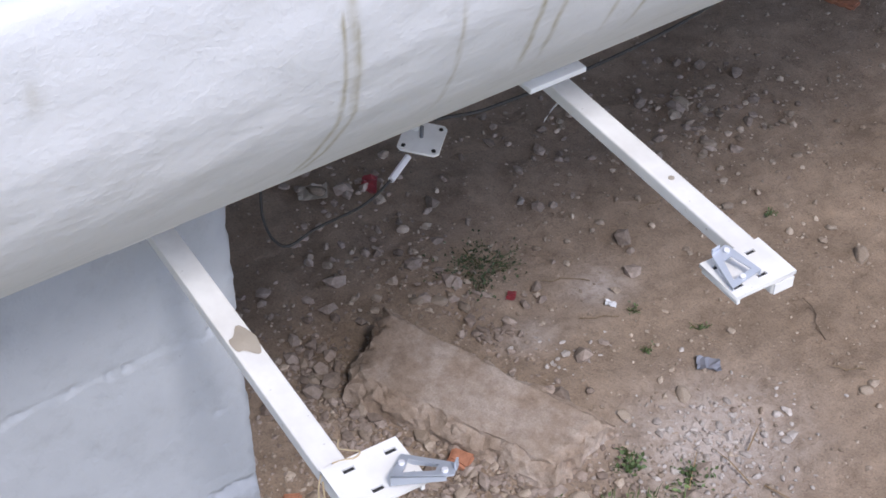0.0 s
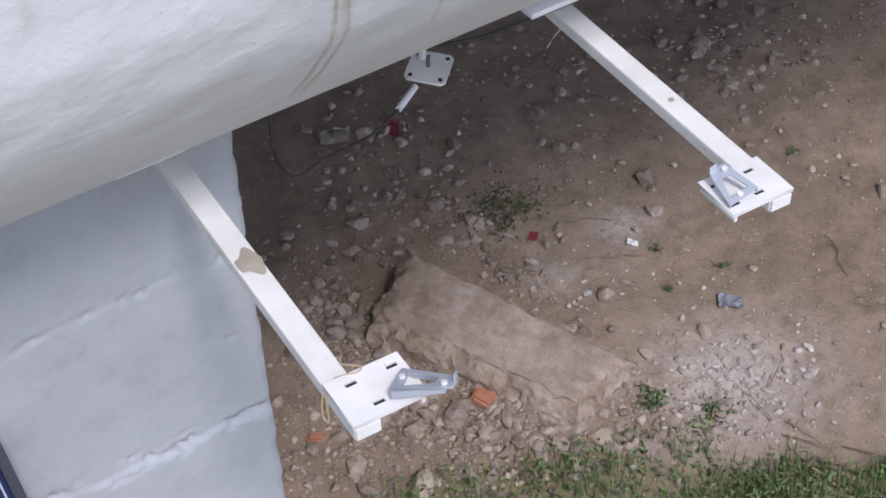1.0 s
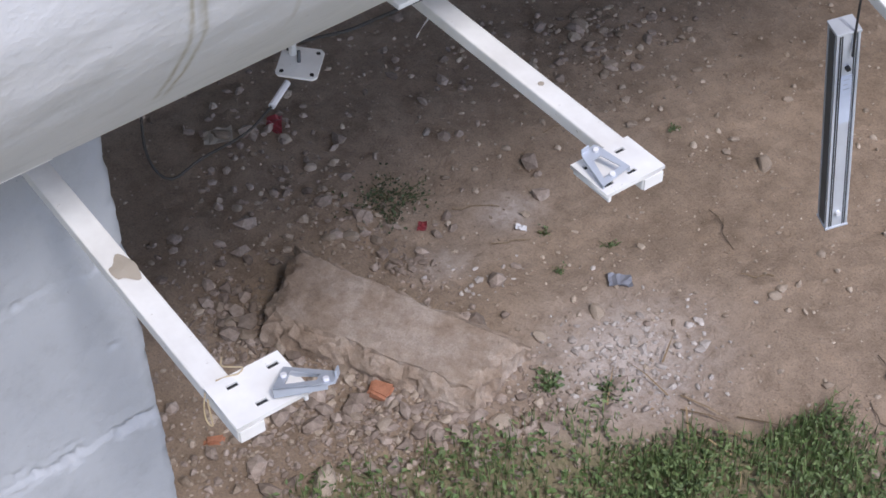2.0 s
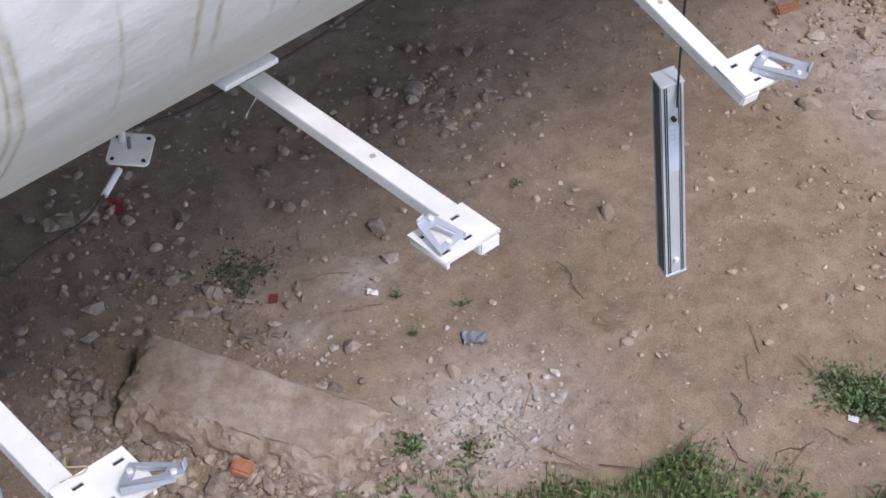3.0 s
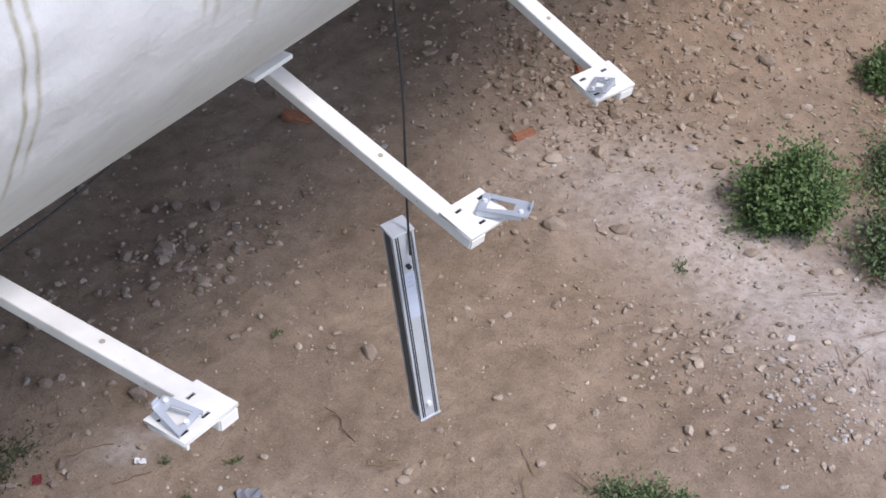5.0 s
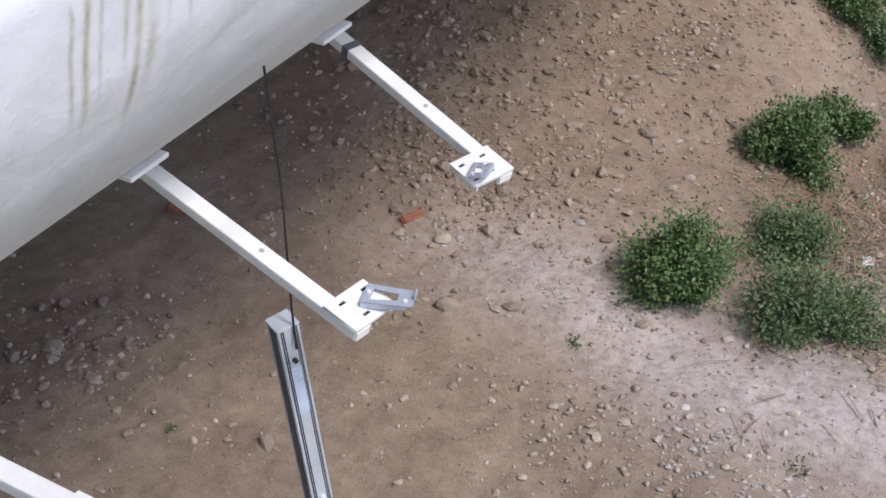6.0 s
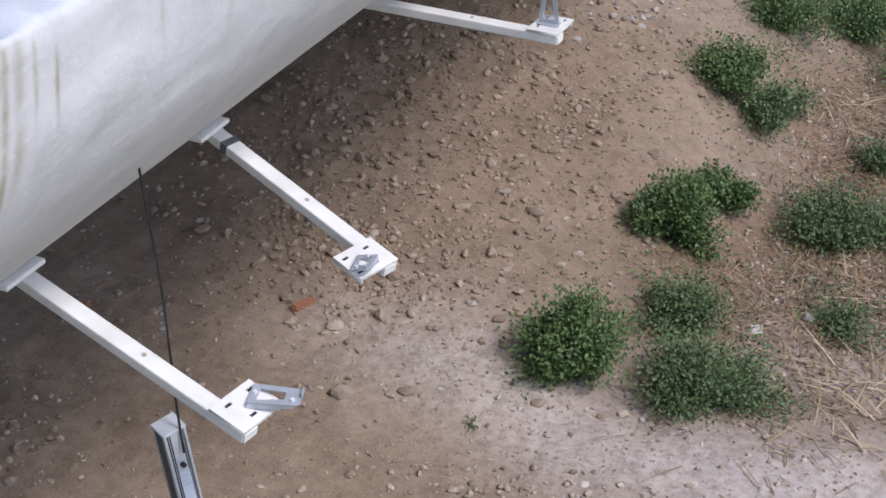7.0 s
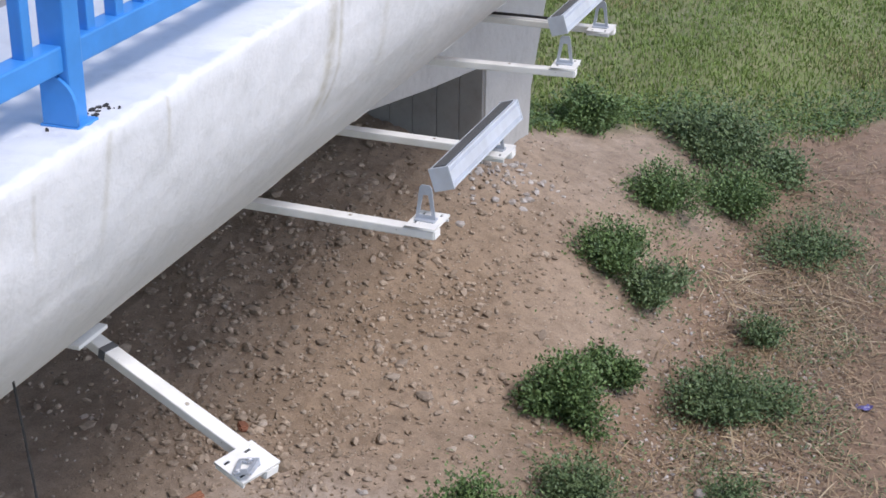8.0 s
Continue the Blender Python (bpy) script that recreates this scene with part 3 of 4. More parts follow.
# ---- lamps ----
def lamp_body(m, length, label, hung):
    """A linear floodlight: ribbed aluminium body along local z, its back towards +x."""
    lamp = empty("linear_floodlight", m, label=label, category="lamp", group="linear floodlights")
    w, d = (0.053, 0.050) if hung else (0.060, 0.066)
    # ribbed section: x and y, with two grooves in each long side
    outline = []
    def side(p, q, n):
        for k, off in ((0.0, 0), (0.10, 0), (0.115, 1), (0.15, 1), (0.165, 0), (0.2, 0), (0.215, 1), (0.235, 1), (0.25, 0), (0.75, 0), (0.765, 1), (0.785, 1), (0.8, 0), (0.835, 0), (0.85, 1), (0.885, 1), (0.9, 0)):
            outline.append((p[0] + (q[0] - p[0]) * k - n[0] * 0.004 * off, p[1] + (q[1] - p[1]) * k - n[1] * 0.004 * off))
    hx, hy = d / 2, w / 2
    side((hx, -hy), (hx, hy), (1, 0))
    side((hx, hy), (-hx, hy), (0, 1))
    side((-hx, hy), (-hx, -hy), (-1, 0))
    side((-hx, -hy), (hx, -hy), (0, -1))
    bm = bmesh.new()
    lo = [bm.verts.new((x, y, 0.006)) for x, y in outline]
    hi = [bm.verts.new((x, y, length - 0.006)) for x, y in outline]
    n = len(outline)
    for i in range(n):
        bm.faces.new((lo[i], lo[(i + 1) % n], hi[(i + 1) % n], hi[i]))
    body = part("body", bm, M_alu, lamp)
    part("side_fin", block(-hx + 0.012, hx - 0.012, -hy - 0.0015, -hy + 0.004, 0.01, length - 0.01, 0.001), M_alu_dark, body, "dark ribbed flank")
    for sy in (-0.34, -0.25, 0.25, 0.34):
        part("groove", block(hx - 0.003, hx + 0.0006, sy * w - 0.0008, sy * w + 0.0008, 0.008, length - 0.008, 0.0003), M_black, body, "black groove")
    for z0 in (0.0, length - 0.006):
        part("end_cap", block(-hx - 0.002, hx + 0.002, -hy - 0.002, hy + 0.002, z0, z0 + 0.006, 0.0015), M_alu, lamp)
    part("glass", block(-hx - 0.003, -hx + 0.004, -hy + 0.010, hy - 0.010, 0.012, length - 0.012, 0.001), M_glass, lamp, "dark front glass")
    for z0 in (0.055, length - 0.10):
        part("screw", rod(bmesh.new(), (hx - 0.002, 0, z0), (hx + 0.009, 0, z0), 0.006, 8), M_paper if z0 < 0.1 else M_black, lamp)
    if hung:
        part("label", block(hx - 0.002, hx + 0.0015, -0.013, 0.013, length * 0.57, length * 0.80, 0.0005), M_label, lamp, "pale blue type label")
        for k in range(3):
            part("label_line", block(hx + 0.001, hx + 0.0022, -0.007, 0.007 - 0.004 * (k % 2), length * (0.735 + 0.022 * k), length * (0.739 + 0.022 * k), 0.0003), M_steel, lamp)
    return lamp


top, low = Vector((-1.624, 2.310, 3.618)), Vector((-1.621, 2.408, 3.005))
axis_z = (top - low).normalized()
face = Vector((0.90, -0.44, 0))
axis_x = (face - axis_z * face.dot(axis_z)).normalized()
axis_y = axis_z.cross(axis_x)
hang = Matrix((axis_x, axis_y, axis_z)).transposed().to_4x4()
lamp_body(Matrix.Translation(low) @ hang, (top - low).length, "grey ribbed aluminium floodlight hanging upright on a black cable", True)

along = Matrix((Vector((-0.30, 0, 0.954)), Vector((-0.954, 0, -0.30)), Vector((0, 1, 0)))).transposed().to_4x4()
flip = Matrix.Rotation(math.pi, 4, 'Z')
for x, y, z in ((-1.395, 3.995, 4.050), (-1.500, 5.450, 4.085)):
    ln = 0.62
    lamp_body(Matrix.Translation((x, y, z)) @ along @ flip, ln, "silver aluminium floodlight fixed across two white arms", False)


def cable(name, pts, r, label, mat=None):
    fine = []
    for i in range(len(pts) - 1):
        p0, p1, p2, p3 = (Vector(pts[max(0, min(len(pts) - 1, i + k))]) for k in (-1, 0, 1, 2))
        for s in np.linspace(0, 1, 8, endpoint=False):
            fine.append(0.5 * ((2 * p1) + (p2 - p0) * s + (2 * p0 - 5 * p1 + 4 * p2 - p3) * s * s + (3 * p1 - p0 - 3 * p2 + p3) * s ** 3))
    fine.append(Vector(pts[-1]))
    ob = part(name, tube_along(bmesh.new(), fine, r), mat or M_black)
    return tagged(ob, label, "cable")


cable("power_cable", [(-1.62, 2.296, 4.29), (-1.603, 2.302, 4.05), (-1.600, 2.306, 3.96), (-1.598, 2.309, 3.80), (-1.595, 2.309, 3.66), (-1.590, 2.310, 3.555)], 0.0028, "black rubber cable holding up the hanging floodlight")
cable("soffit_cable", [(-2.02, 0.86, 3.975), (-1.925, 1.187, 3.945), (-1.905, 1.31, 3.942), (-1.902, 1.55, 3.945), (-1.912, 1.75, 3.955), (-1.95, 2.0, 3.972), (-2.05, 2.4, 3.98)], 0.0032, "dusty dark cable strung along the underside of the bridge", M_dusty)
cable("lamp_cable", [(-1.96, 6.03, 3.932), (-1.80, 6.03, 3.935), (-1.66, 6.02, 3.94), (-1.58, 5.98, 3.97), (-1.50, 6.06, 4.02), (-1.46, 6.09, 4.08)], 0.006, "black cable lying along a white lamp arm")
cable("loose_cable", [(-2.194, 1.242, 3.60), (-2.20, 1.18, 3.56), (-2.234, 1.091, 3.52), (-2.243, 1.017, 3.50), (-2.296, 1.002, 3.54), (-2.34, 1.03, 3.66), (-2.36, 1.06, 3.985)], 0.003, "thin dusty cable drooping under the bridge", M_dusty)


def mounting_plate():
    n = Vector((0.12, -0.05, 0.99)).normalized()
    x = Vector((0.057, 0.050, 0.0))
    x = (x - n * x.dot(n)).normalized()
    y = n.cross(x)
    m = Matrix((x, y, n)).transposed().to_4x4()
    m.translation = Vector((-2.207, 1.327, 3.66))
    ob = empty("mounting_plate", m, label="white square steel mounting plate with bolts under the bridge", category="plate")
    h = 0.043
    c = [(-h + 0.008, -h), (h - 0.008, -h), (h, -h + 0.008), (h, h - 0.008), (h - 0.008, h), (-h + 0.008, h), (-h, h - 0.008), (-h, -h + 0.008)]
    part("plate", plate_with_holes(c, [slot(sx * 0.032, sy * 0.032, 0.004, 0.004) for sx in (-1, 1) for sy in (-1, 1)], -0.003, 0.003), M_white, ob)
    part("bolt", rod(bmesh.new(), (-0.002, 0.0, 0.002), (-0.004, 0.010, 0.024), 0.004, 8), M_alu_dark, ob)
    # black plugs take the place of shade in the four corner holes
    for sx, sy in ((-1, -1), (-1, 1), (1, -1), (1, 1)):
        part("hole_shade_plug", rod(bmesh.new(), (sx * 0.031, sy * 0.031, -0.004), (sx * 0.031, sy * 0.031, 0.0036), 0.0046, 10), M_black, ob, "black plug standing for the shade in a hole")
    part("hanger", rod(bmesh.new(), (-0.02, 0.02, -0.004), m.inverted() @ Vector((-2.24, 1.35, 3.99)), 0.008, 8), M_white, ob)
    tape = part("tape", rod(bmesh.new(), m.inverted() @ Vector((-2.227, 1.305, 3.61)), m.inverted() @ Vector((-2.194, 1.242, 3.60)), 0.0075, 8), M_paper, ob, "white tape wrapped round the wire")
    return ob


mounting_plate()


def thread():
    over = [(-1.415, 0.655, 3.921), (-1.399, 0.645, 3.925), (-1.385, 0.652, 3.929), (-1.371, 0.663, 3.932), (-1.366, 0.652, 3.931), (-1.372, 0.638, 3.930), (-1.378, 0.622, 3.927)]
    loop = [(-1.375, 0.602, 3.921), (-1.37, 0.594, 3.90), (-1.366, 0.592, 3.875), (-1.358, 0.596, 3.868), (-1.360, 0.597, 3.89), (-1.366, 0.599, 3.915)]
    cable("loose_thread", over, 0.0013, "pale loose thread lying over a lamp arm", M_stalk)
    cable("loose_thread", loop, 0.0013, "pale loop of thread hanging beside a lamp arm", M_stalk)


thread()
# mud smeared across the first arm
bm = bmesh.new()
cen = Vector((-1.66, 0.64, 3.9235))
ring = [bm.verts.new(cen + Vector((0.030 * math.cos(a) * (1 + 0.35 * math.sin(3 * a)), 0.0205 * math.sin(a), 0.0))) for a in np.linspace(0, math.tau, 24, endpoint=False)]
hub = bm.verts.new(cen + Vector((0, 0, 0.002)))
for i in range(24):
    bm.faces.new((ring[i], ring[(i + 1) % 24], hub))
tagged(part("mud_smear", bm, M_mud), "dried brown mud smear on the white arm", "mud")


# ---- ground things ----
def concrete_slab():
    """A flat-topped broken slab, thick and undercut at one end, sunk into the rubble at the other."""
    bm = bmesh.new()
    bmesh.ops.create_cube(bm, size=1.0)
    bmesh.ops.subdivide_edges(bm, edges=bm.edges[:], cuts=36, use_grid_fill=True)
    for v in bm.verts:
        u, s, h = v.co
        # plan: a long quadrilateral with broken ends
        x = u * 1.20 + 0.04 * noise.noise(Vector((s * 4, h * 2, 1))) + 0.09 * s * (1 if u > 0 else -1.2) * abs(u) * 2
        y = s * (0.44 - 0.05 * u) + 0.022 * noise.noise(Vector((u * 4, h * 2, 2)))
        top = 0.205 - 0.05 * (u + 0.5) + 0.10 * s * (0.5 - u) * 0.6
        z = (h + 0.5) * (top + 0.08) - 0.08
        # worn edges
        ex, ey, ez = max(0, abs(u) - 0.44) / 0.06, max(0, abs(s) - 0.40) / 0.10, max(0, h - 0.30) / 0.20
        z -= 0.016 * min(1.5, ex * ex + ey * ey) * ez
        x -= math.copysign(0.03, u) * ex * ez * ez
        y -= math.copysign(0.04, s) * ey * ez * ez
        if u < -0.42 and h < 0.25:
            x += 0.05 * (0.25 - h)
        if s < 0:
            y -= 0.09 * (0.5 - h) * -s * 2
        q = Vector((x, y, z))
        n1 = Vector((noise.noise(q * 5), noise.noise(q * 5 + Vector((7, 1, 3))), noise.noise(q * 5 + Vector((2, 8, 5)))))
        n2 = Vector((noise.noise(q * 24), noise.noise(q * 24 + Vector((7, 1, 3))), noise.noise(q * 24 + Vector((2, 8, 5)))))
        rim = min(1, ex + ey + (1 if h < 0.3 else 0))
        v.co = q + n1 * (0.009 + 0.014 * rim) + n2 * (0.005 + 0.018 * rim)
    m = Matrix.Translation((-4.25, 2.945, -0.012)) @ Matrix.Rotation(radians(23), 4, 'Z')
    bmesh.ops.transform(bm, matrix=m, verts=bm.verts)
    bm.normal_update()
    for f in bm.faces:
        f.smooth = f.normal.z > 0.85
    tagged(part("concrete_slab", bm, M_rock), "broken brown earthy concrete slab lying in the dirt", "slab")


concrete_slab()


def stone_mesh(seed, detail=2):
    rng = random.Random(seed)
    bm = bmesh.new()
    bmesh.ops.create_icosphere(bm, subdivisions=detail, radius=0.5)
    off = Vector((rng.random() * 50, rng.random() * 50, rng.random() * 50))
    sx, sy, sz = 1.0, rng.uniform(0.6, 0.9), rng.uniform(0.4, 0.65)
    cuts = [Vector((rng.gauss(0, 1), rng.gauss(0, 1), rng.gauss(0, 1))).normalized() for _ in range(5)]
    for v in bm.verts:
        p = v.co.copy()
        for c in cuts:
            over = p.dot(c) - 0.34
            if over > 0:
                p -= c * over * 0.85
        p *= 1 + 0.22 * noise.noise(p * 2.2 + off)
        v.co = (p.x * sx, p.y * sy, p.z * sz)
    me = bpy.data.meshes.new("stone")
    bm.to_mesh(me)
    bm.free()
    return me


stone_shapes = []
for k in range(8):
    me = stone_mesh(k + 11)
    me.materials.append(M_stone)
    stone_shapes.append(me)
pale_shapes = []
for k in range(3):
    me = stone_mesh(k + 61)
    me.materials.append(M_pale)
    pale_shapes.append(me)
SPAN = [(-4.83, 5.62, 0.07), (-3.28, 4.58, 0.07), (-3.81, 3.52, 0.085), (-3.76, 3.84, 0.10), (-4.31, 5.82, 0.06), (-3.55, 5.98, 0.07), (-3.38, 6.22, 0.07),
        (-4.01, 5.30, 0.12), (-2.79, 5.09, 0.06), (-4.38, 5.14, 0.055), (-4.89, 5.12, 0.06), (-4.72, 5.0, 0.09), (-3.34, 4.99, 0.05), (-5.56, 5.38, 0.14), (-5.18, 5.26, 0.1), (-5.5, 5.28, 0.09),
        (-5.81, 3.43, 0.08), (-5.55, 3.41, 0.08), (-5.19, 3.01, 0.065), (-6.07, 3.18, 0.13), (-5.53, 2.92, 0.07), (-5.35, 5.5, 0.08)]
SLABSIDE = [(-4.25, 2.66, 0.11), (-4.0, 2.56, 0.09), (-3.93, 2.72, 0.08), (-4.2, 2.56, 0.07), (-4.28, 2.55, 0.065), (-4.98, 3.26, 0.105), (-4.89, 3.35, 0.1), (-5.05, 3.16, 0.09), (-3.53, 3.03, 0.12),
            (-3.77, 2.22, 0.18), (-4.25, 2.07, 0.09), (-3.86, 2.62, 0.095), (-4.55, 2.52, 0.12), (-4.72, 2.45, 0.1), (-4.42, 2.45, 0.08), (-3.7, 2.85, 0.08), (-4.85, 2.42, 0.11), (-4.1, 2.35, 0.06)]
HEAP = [(-3.76, 7.8, 0.09), (-4.16, 7.48, 0.13), (-3.43, 7.05, 0.125), (-3.76, 6.85, 0.165), (-4.43, 7.38, 0.09), (-3.49, 9.24, 0.155), (-3.77, 9.33, 0.12), (-3.77, 9.51, 0.115), (-4.0, 9.59, 0.1),
        (-3.01, 10.49, 0.12), (-3.05, 8.96, 0.094), (-3.11, 8.77, 0.085), (-3.48, 8.2, 0.07), (-3.39, 8.39, 0.07), (-3.4, 8.54, 0.06), (-2.68, 7.29, 0.09), (-2.19, 7.45, 0.08), (-3.22, 7.98, 0.10),
        (-3.77, 7.58, 0.08), (-2.93, 9.77, 0.075), (-3.97, 8.36, 0.07), (-3.77, 7.82, 0.08), (-4.4, 8.51, 0.09), (-2.78, 6.38, 0.065), (-2.73, 6.47, 0.06), (-3.97, 12.2, 0.08), (-3.33, 11.58, 0.085), (-3.95, 12.45, 0.08)]
PALE = [(-1.50, 9.29, 0.15), (-5.39, 4.08, 0.06), (-3.05, 8.98, 0.07), (-3.45, 8.05, 0.07), (-3.92, 12.0, 0.1), (-3.7, 12.1, 0.08), (-3.52, 3.86, 0.06), (-3.62, 4.0, 0.05)]
rng = random.Random(9)
for rows, shapes, words in ((SPAN, stone_shapes, "brown stone lying on the packed dirt"), (SLABSIDE, stone_shapes, "angular brown stone beside the broken slab"),
                            (HEAP, stone_shapes, "tan field stone on the dirt heap"), (PALE, pale_shapes, "pale weathered stone on the dirt")):
    for x, y, w in rows:
        ob = new("stone", rng.choice(shapes))
        ob.matrix_basis = Matrix.Translation((x, y, float(full_z(x, y)) + 0.08 * w)) @ Euler((rng.uniform(-0.3, 0.3), rng.uniform(-0.3, 0.3), rng.uniform(0, 6.28))).to_matrix().to_4x4() @ Matrix.Scale(w * 1.05, 4)
        tagged(ob, words, "stone", "loose stones")


def brick_piece(x, y, ln, turn, label, half=0.045):
    bm = bmesh.new()
    box(bm, -ln / 2, ln / 2, -half, half, -0.01, half)
    bmesh.ops.recalc_face_normals(bm, faces=bm.faces)
    bmesh.ops.bevel(bm, geom=list(bm.edges), offset=0.012, segments=2, affect='EDGES')
    for v in bm.verts:
        v.co += Vector((1, 1, 0.6)) * 0.014 * noise.noise(v.co * 30 + Vector((x, y, 0)))
    ob = part("brick_fragment", bm, M_brick)
    ob.matrix_basis = pose(x, y, float(full_z(x, y)), 5, 6, turn)
    tagged(ob, label, "brick", "brick fragments")


brick_piece(-4.443, 7.59, 0.19, 70, "orange brick fragment lying on pale dust", 0.032)
brick_piece(-5.79, 6.93, 0.22, 20, "orange brick fragment in the shade under the bridge")
brick_piece(-4.02, 2.72, 0.11, 30, "red brick fragment tucked under the broken slab")
brick_piece(-4.50, 8.42, 0.11, 130, "orange brick fragment among heap stones", 0.035)
brick_piece(-4.30, 1.98, 0.09, 60, "red brick shard beside the pier", 0.022)


def scatter(name, count, weight, sizes, mat, seed, label, area):
    g = np.random.default_rng(seed)
    base = bmesh.new()
    bmesh.ops.create_icosphere(base, subdivisions=1, radius=0.5)
    bv = np.array([v.co[:] for v in base.verts])
    bf = np.array([[v.index for v in f.verts] for f in base.faces])
    base.free()
    xs, ys = [], []
    got = 0
    while got < count:
        x, y = g.uniform(area[0], area[1], 20000), g.uniform(area[2], area[3], 20000)
        keep = g.uniform(0, 1, 20000) < weight(x, y)
        xs.append(x[keep]), ys.append(y[keep])
        got += int(keep.sum())
    x, y = np.concatenate(xs)[:count], np.concatenate(ys)[:count]
    s = np.clip(g.lognormal(math.log(sizes[0]), sizes[1], count), sizes[2], sizes[3])
    ang = g.uniform(0, math.tau, count)
    shape = np.stack([g.uniform(0.8, 1.3, count), g.uniform(0.6, 1.0, count), g.uniform(0.4, 0.8, count)], -1)
    v = bv[None] * (1 + g.normal(0, 0.2, (count, len(bv), 1))) * shape[:, None] * s[:, None, None]
    c, n = np.cos(ang)[:, None], np.sin(ang)[:, None]
    vx = v[..., 0] * c - v[..., 1] * n + x[:, None]
    vy = v[..., 0] * n + v[..., 1] * c + y[:, None]
    vz = v[..., 2] + (full_z(x, y) + 0.12 * s)[:, None]
    f = (bf[None] + (np.arange(count) * len(bv))[:, None, None]).reshape(-1, 3)
    me = mesh_of(name, np.stack([vx, vy, vz], -1).reshape(-1, 3).tolist(), f.tolist(), mat)
    return tagged(new(name, me), label, "gravel", kind="stuff")


def heap_weight(x, y):
    w = 0.95 * blob(x, y, -4.4, 8.2, 0.7, 0.55) + 0.75 * blob(x, y, -4.9, 10.2, 1.2, 1.9) + 0.45 * blob(x, y, -3.7, 9.8, 0.9, 1.9) + 0.3 * blob(x, y, -3.7, 12.1, 0.6, 0.6)
    return np.clip(w, 0, 1)


def floor_weight(x, y):
    w = 0.05 + 0.95 * blob(x, y, -4.25, 2.45, 0.6, 0.28) + 0.7 * blob(x, y, -3.6, 2.9, 0.35, 0.4) + 0.5 * blob(x, y, -5.2, 3.2, 0.35, 0.35) + 0.35 * blob(x, y, -5.4, 5.3, 0.5, 0.6)
    w = w + 0.5 * blob(x, y, -2.6, 6.3, 0.5, 0.5) + 0.35 * blob(x, y, -1.9, 6.4, 0.5, 0.4) + 0.35 * blob(x, y, -1.6, 9.6, 0.8, 1.4) + 0.25 * blob(x, y, -4.3, 1.9, 0.3, 0.4) + 0.4 * blob(x, y, -1.5, 11.5, 0.7, 2.2)
    return np.clip(w, 0, 1)


def lime_weight(x, y):
    return np.clip(1.0 * blob(x, y, -3.45, 3.75, 0.26, 0.32) + 0.35 * blob(x, y, -4.35, 3.55, 0.12, 0.2) + 0.12 * blob(x, y, -3.0, 7.4, 1.4, 0.4) + 0.5 * blob(x, y, -1.75, 6.35, 0.4, 0.35) + 0.2 * blob(x, y, -1.5, 10.8, 0.7, 2.2), 0, 1)


AREA = (-7.0, -0.8, 1.4, 14.0)
def slab_weight(x, y):
    front = blob(x, y, -4.35, 2.45, 0.55, 0.16) + blob(x, y, -3.85, 2.72, 0.28, 0.18) + 0.6 * blob(x, y, -4.9, 2.5, 0.2, 0.25) + 0.35 * blob(x, y, -4.1, 2.1, 0.5, 0.25)
    return np.clip(front + 0.5 * blob(x, y, -3.5, 3.15, 0.25, 0.25) + 0.35 * blob(x, y, -4.75, 3.35, 0.4, 0.12), 0, 1)


def shade_weight(x, y):
    return np.clip(0.8 * blob(x, y, -5.75, 3.3, 0.45, 0.28) + 0.5 * blob(x, y, -5.45, 2.75, 0.3, 0.35) + 0.6 * blob(x, y, -5.45, 5.4, 0.4, 0.5) + 0.3 * blob(x, y, -5.9, 4.6, 0.4, 0.5) + 0.12 * blob(x, y, -5.0, 3.4, 0.9, 0.7), 0, 1)


def clod_weight(x, y):
    lumps = 0.5 + 0.5 * np.sin(3.7 * x + 2.1 * np.sin(2.6 * y)) * np.sin(3.1 * y + 1.3 * x)
    return np.clip((blob(x, y, -4.45, 8.15, 0.6, 0.45) + 0.8 * blob(x, y, -5.0, 9.3, 0.8, 1.2) + 0.6 * blob(x, y, -4.6, 10.9, 0.9, 1.2) + 0.3 * blob(x, y, -3.6, 10.2, 0.7, 1.6)) * (0.25 + 0.75 * lumps), 0, 1)


scatter("heap_gravel", 4200, heap_weight, (0.020, 0.6, 0.008, 0.075), M_clod, 21, "brown gravel and clods on the dirt heap", AREA)
scatter("heap_clods", 900, clod_weight, (0.042, 0.45, 0.02, 0.12), M_clod, 31, "crumbled brown clods lying on the heap", AREA)
scatter("floor_gravel", 6400, floor_weight, (0.022, 0.5, 0.008, 0.065), M_stone, 22, "brown pebbles strewn over packed dirt", AREA)
scatter("slab_rubble", 360, slab_weight, (0.045, 0.5, 0.018, 0.115), M_rubble, 32, "pinkish grey rubble heaped along the broken slab", AREA)
scatter("slab_grit", 2600, slab_weight, (0.017, 0.45, 0.008, 0.04), M_rubble, 33, "crumbs and chips between the rubble", AREA)
scatter("shade_rubble", 260, shade_weight, (0.042, 0.45, 0.018, 0.11), M_rubble, 34, "grey rubble in the shade under the bridge", AREA)
scatter("fine_grit", 15000, lambda x, y: 0.35 + 0.5 * heap_weight(x, y), (0.011, 0.4, 0.005, 0.025), M_stone, 24, "fine brown grit on the dirt", AREA)
scatter("pier_stones", 90, lambda x, y: blob(x, y, -3.95, 12.5, 0.3, 0.5), (0.05, 0.4, 0.025, 0.10), M_pale, 35, "pale stones at the foot of the far pier", AREA)
scatter("lime_rubble", 2600, lime_weight, (0.016, 0.55, 0.006, 0.055), M_pale, 23, "pale lime rubble and chips", AREA)


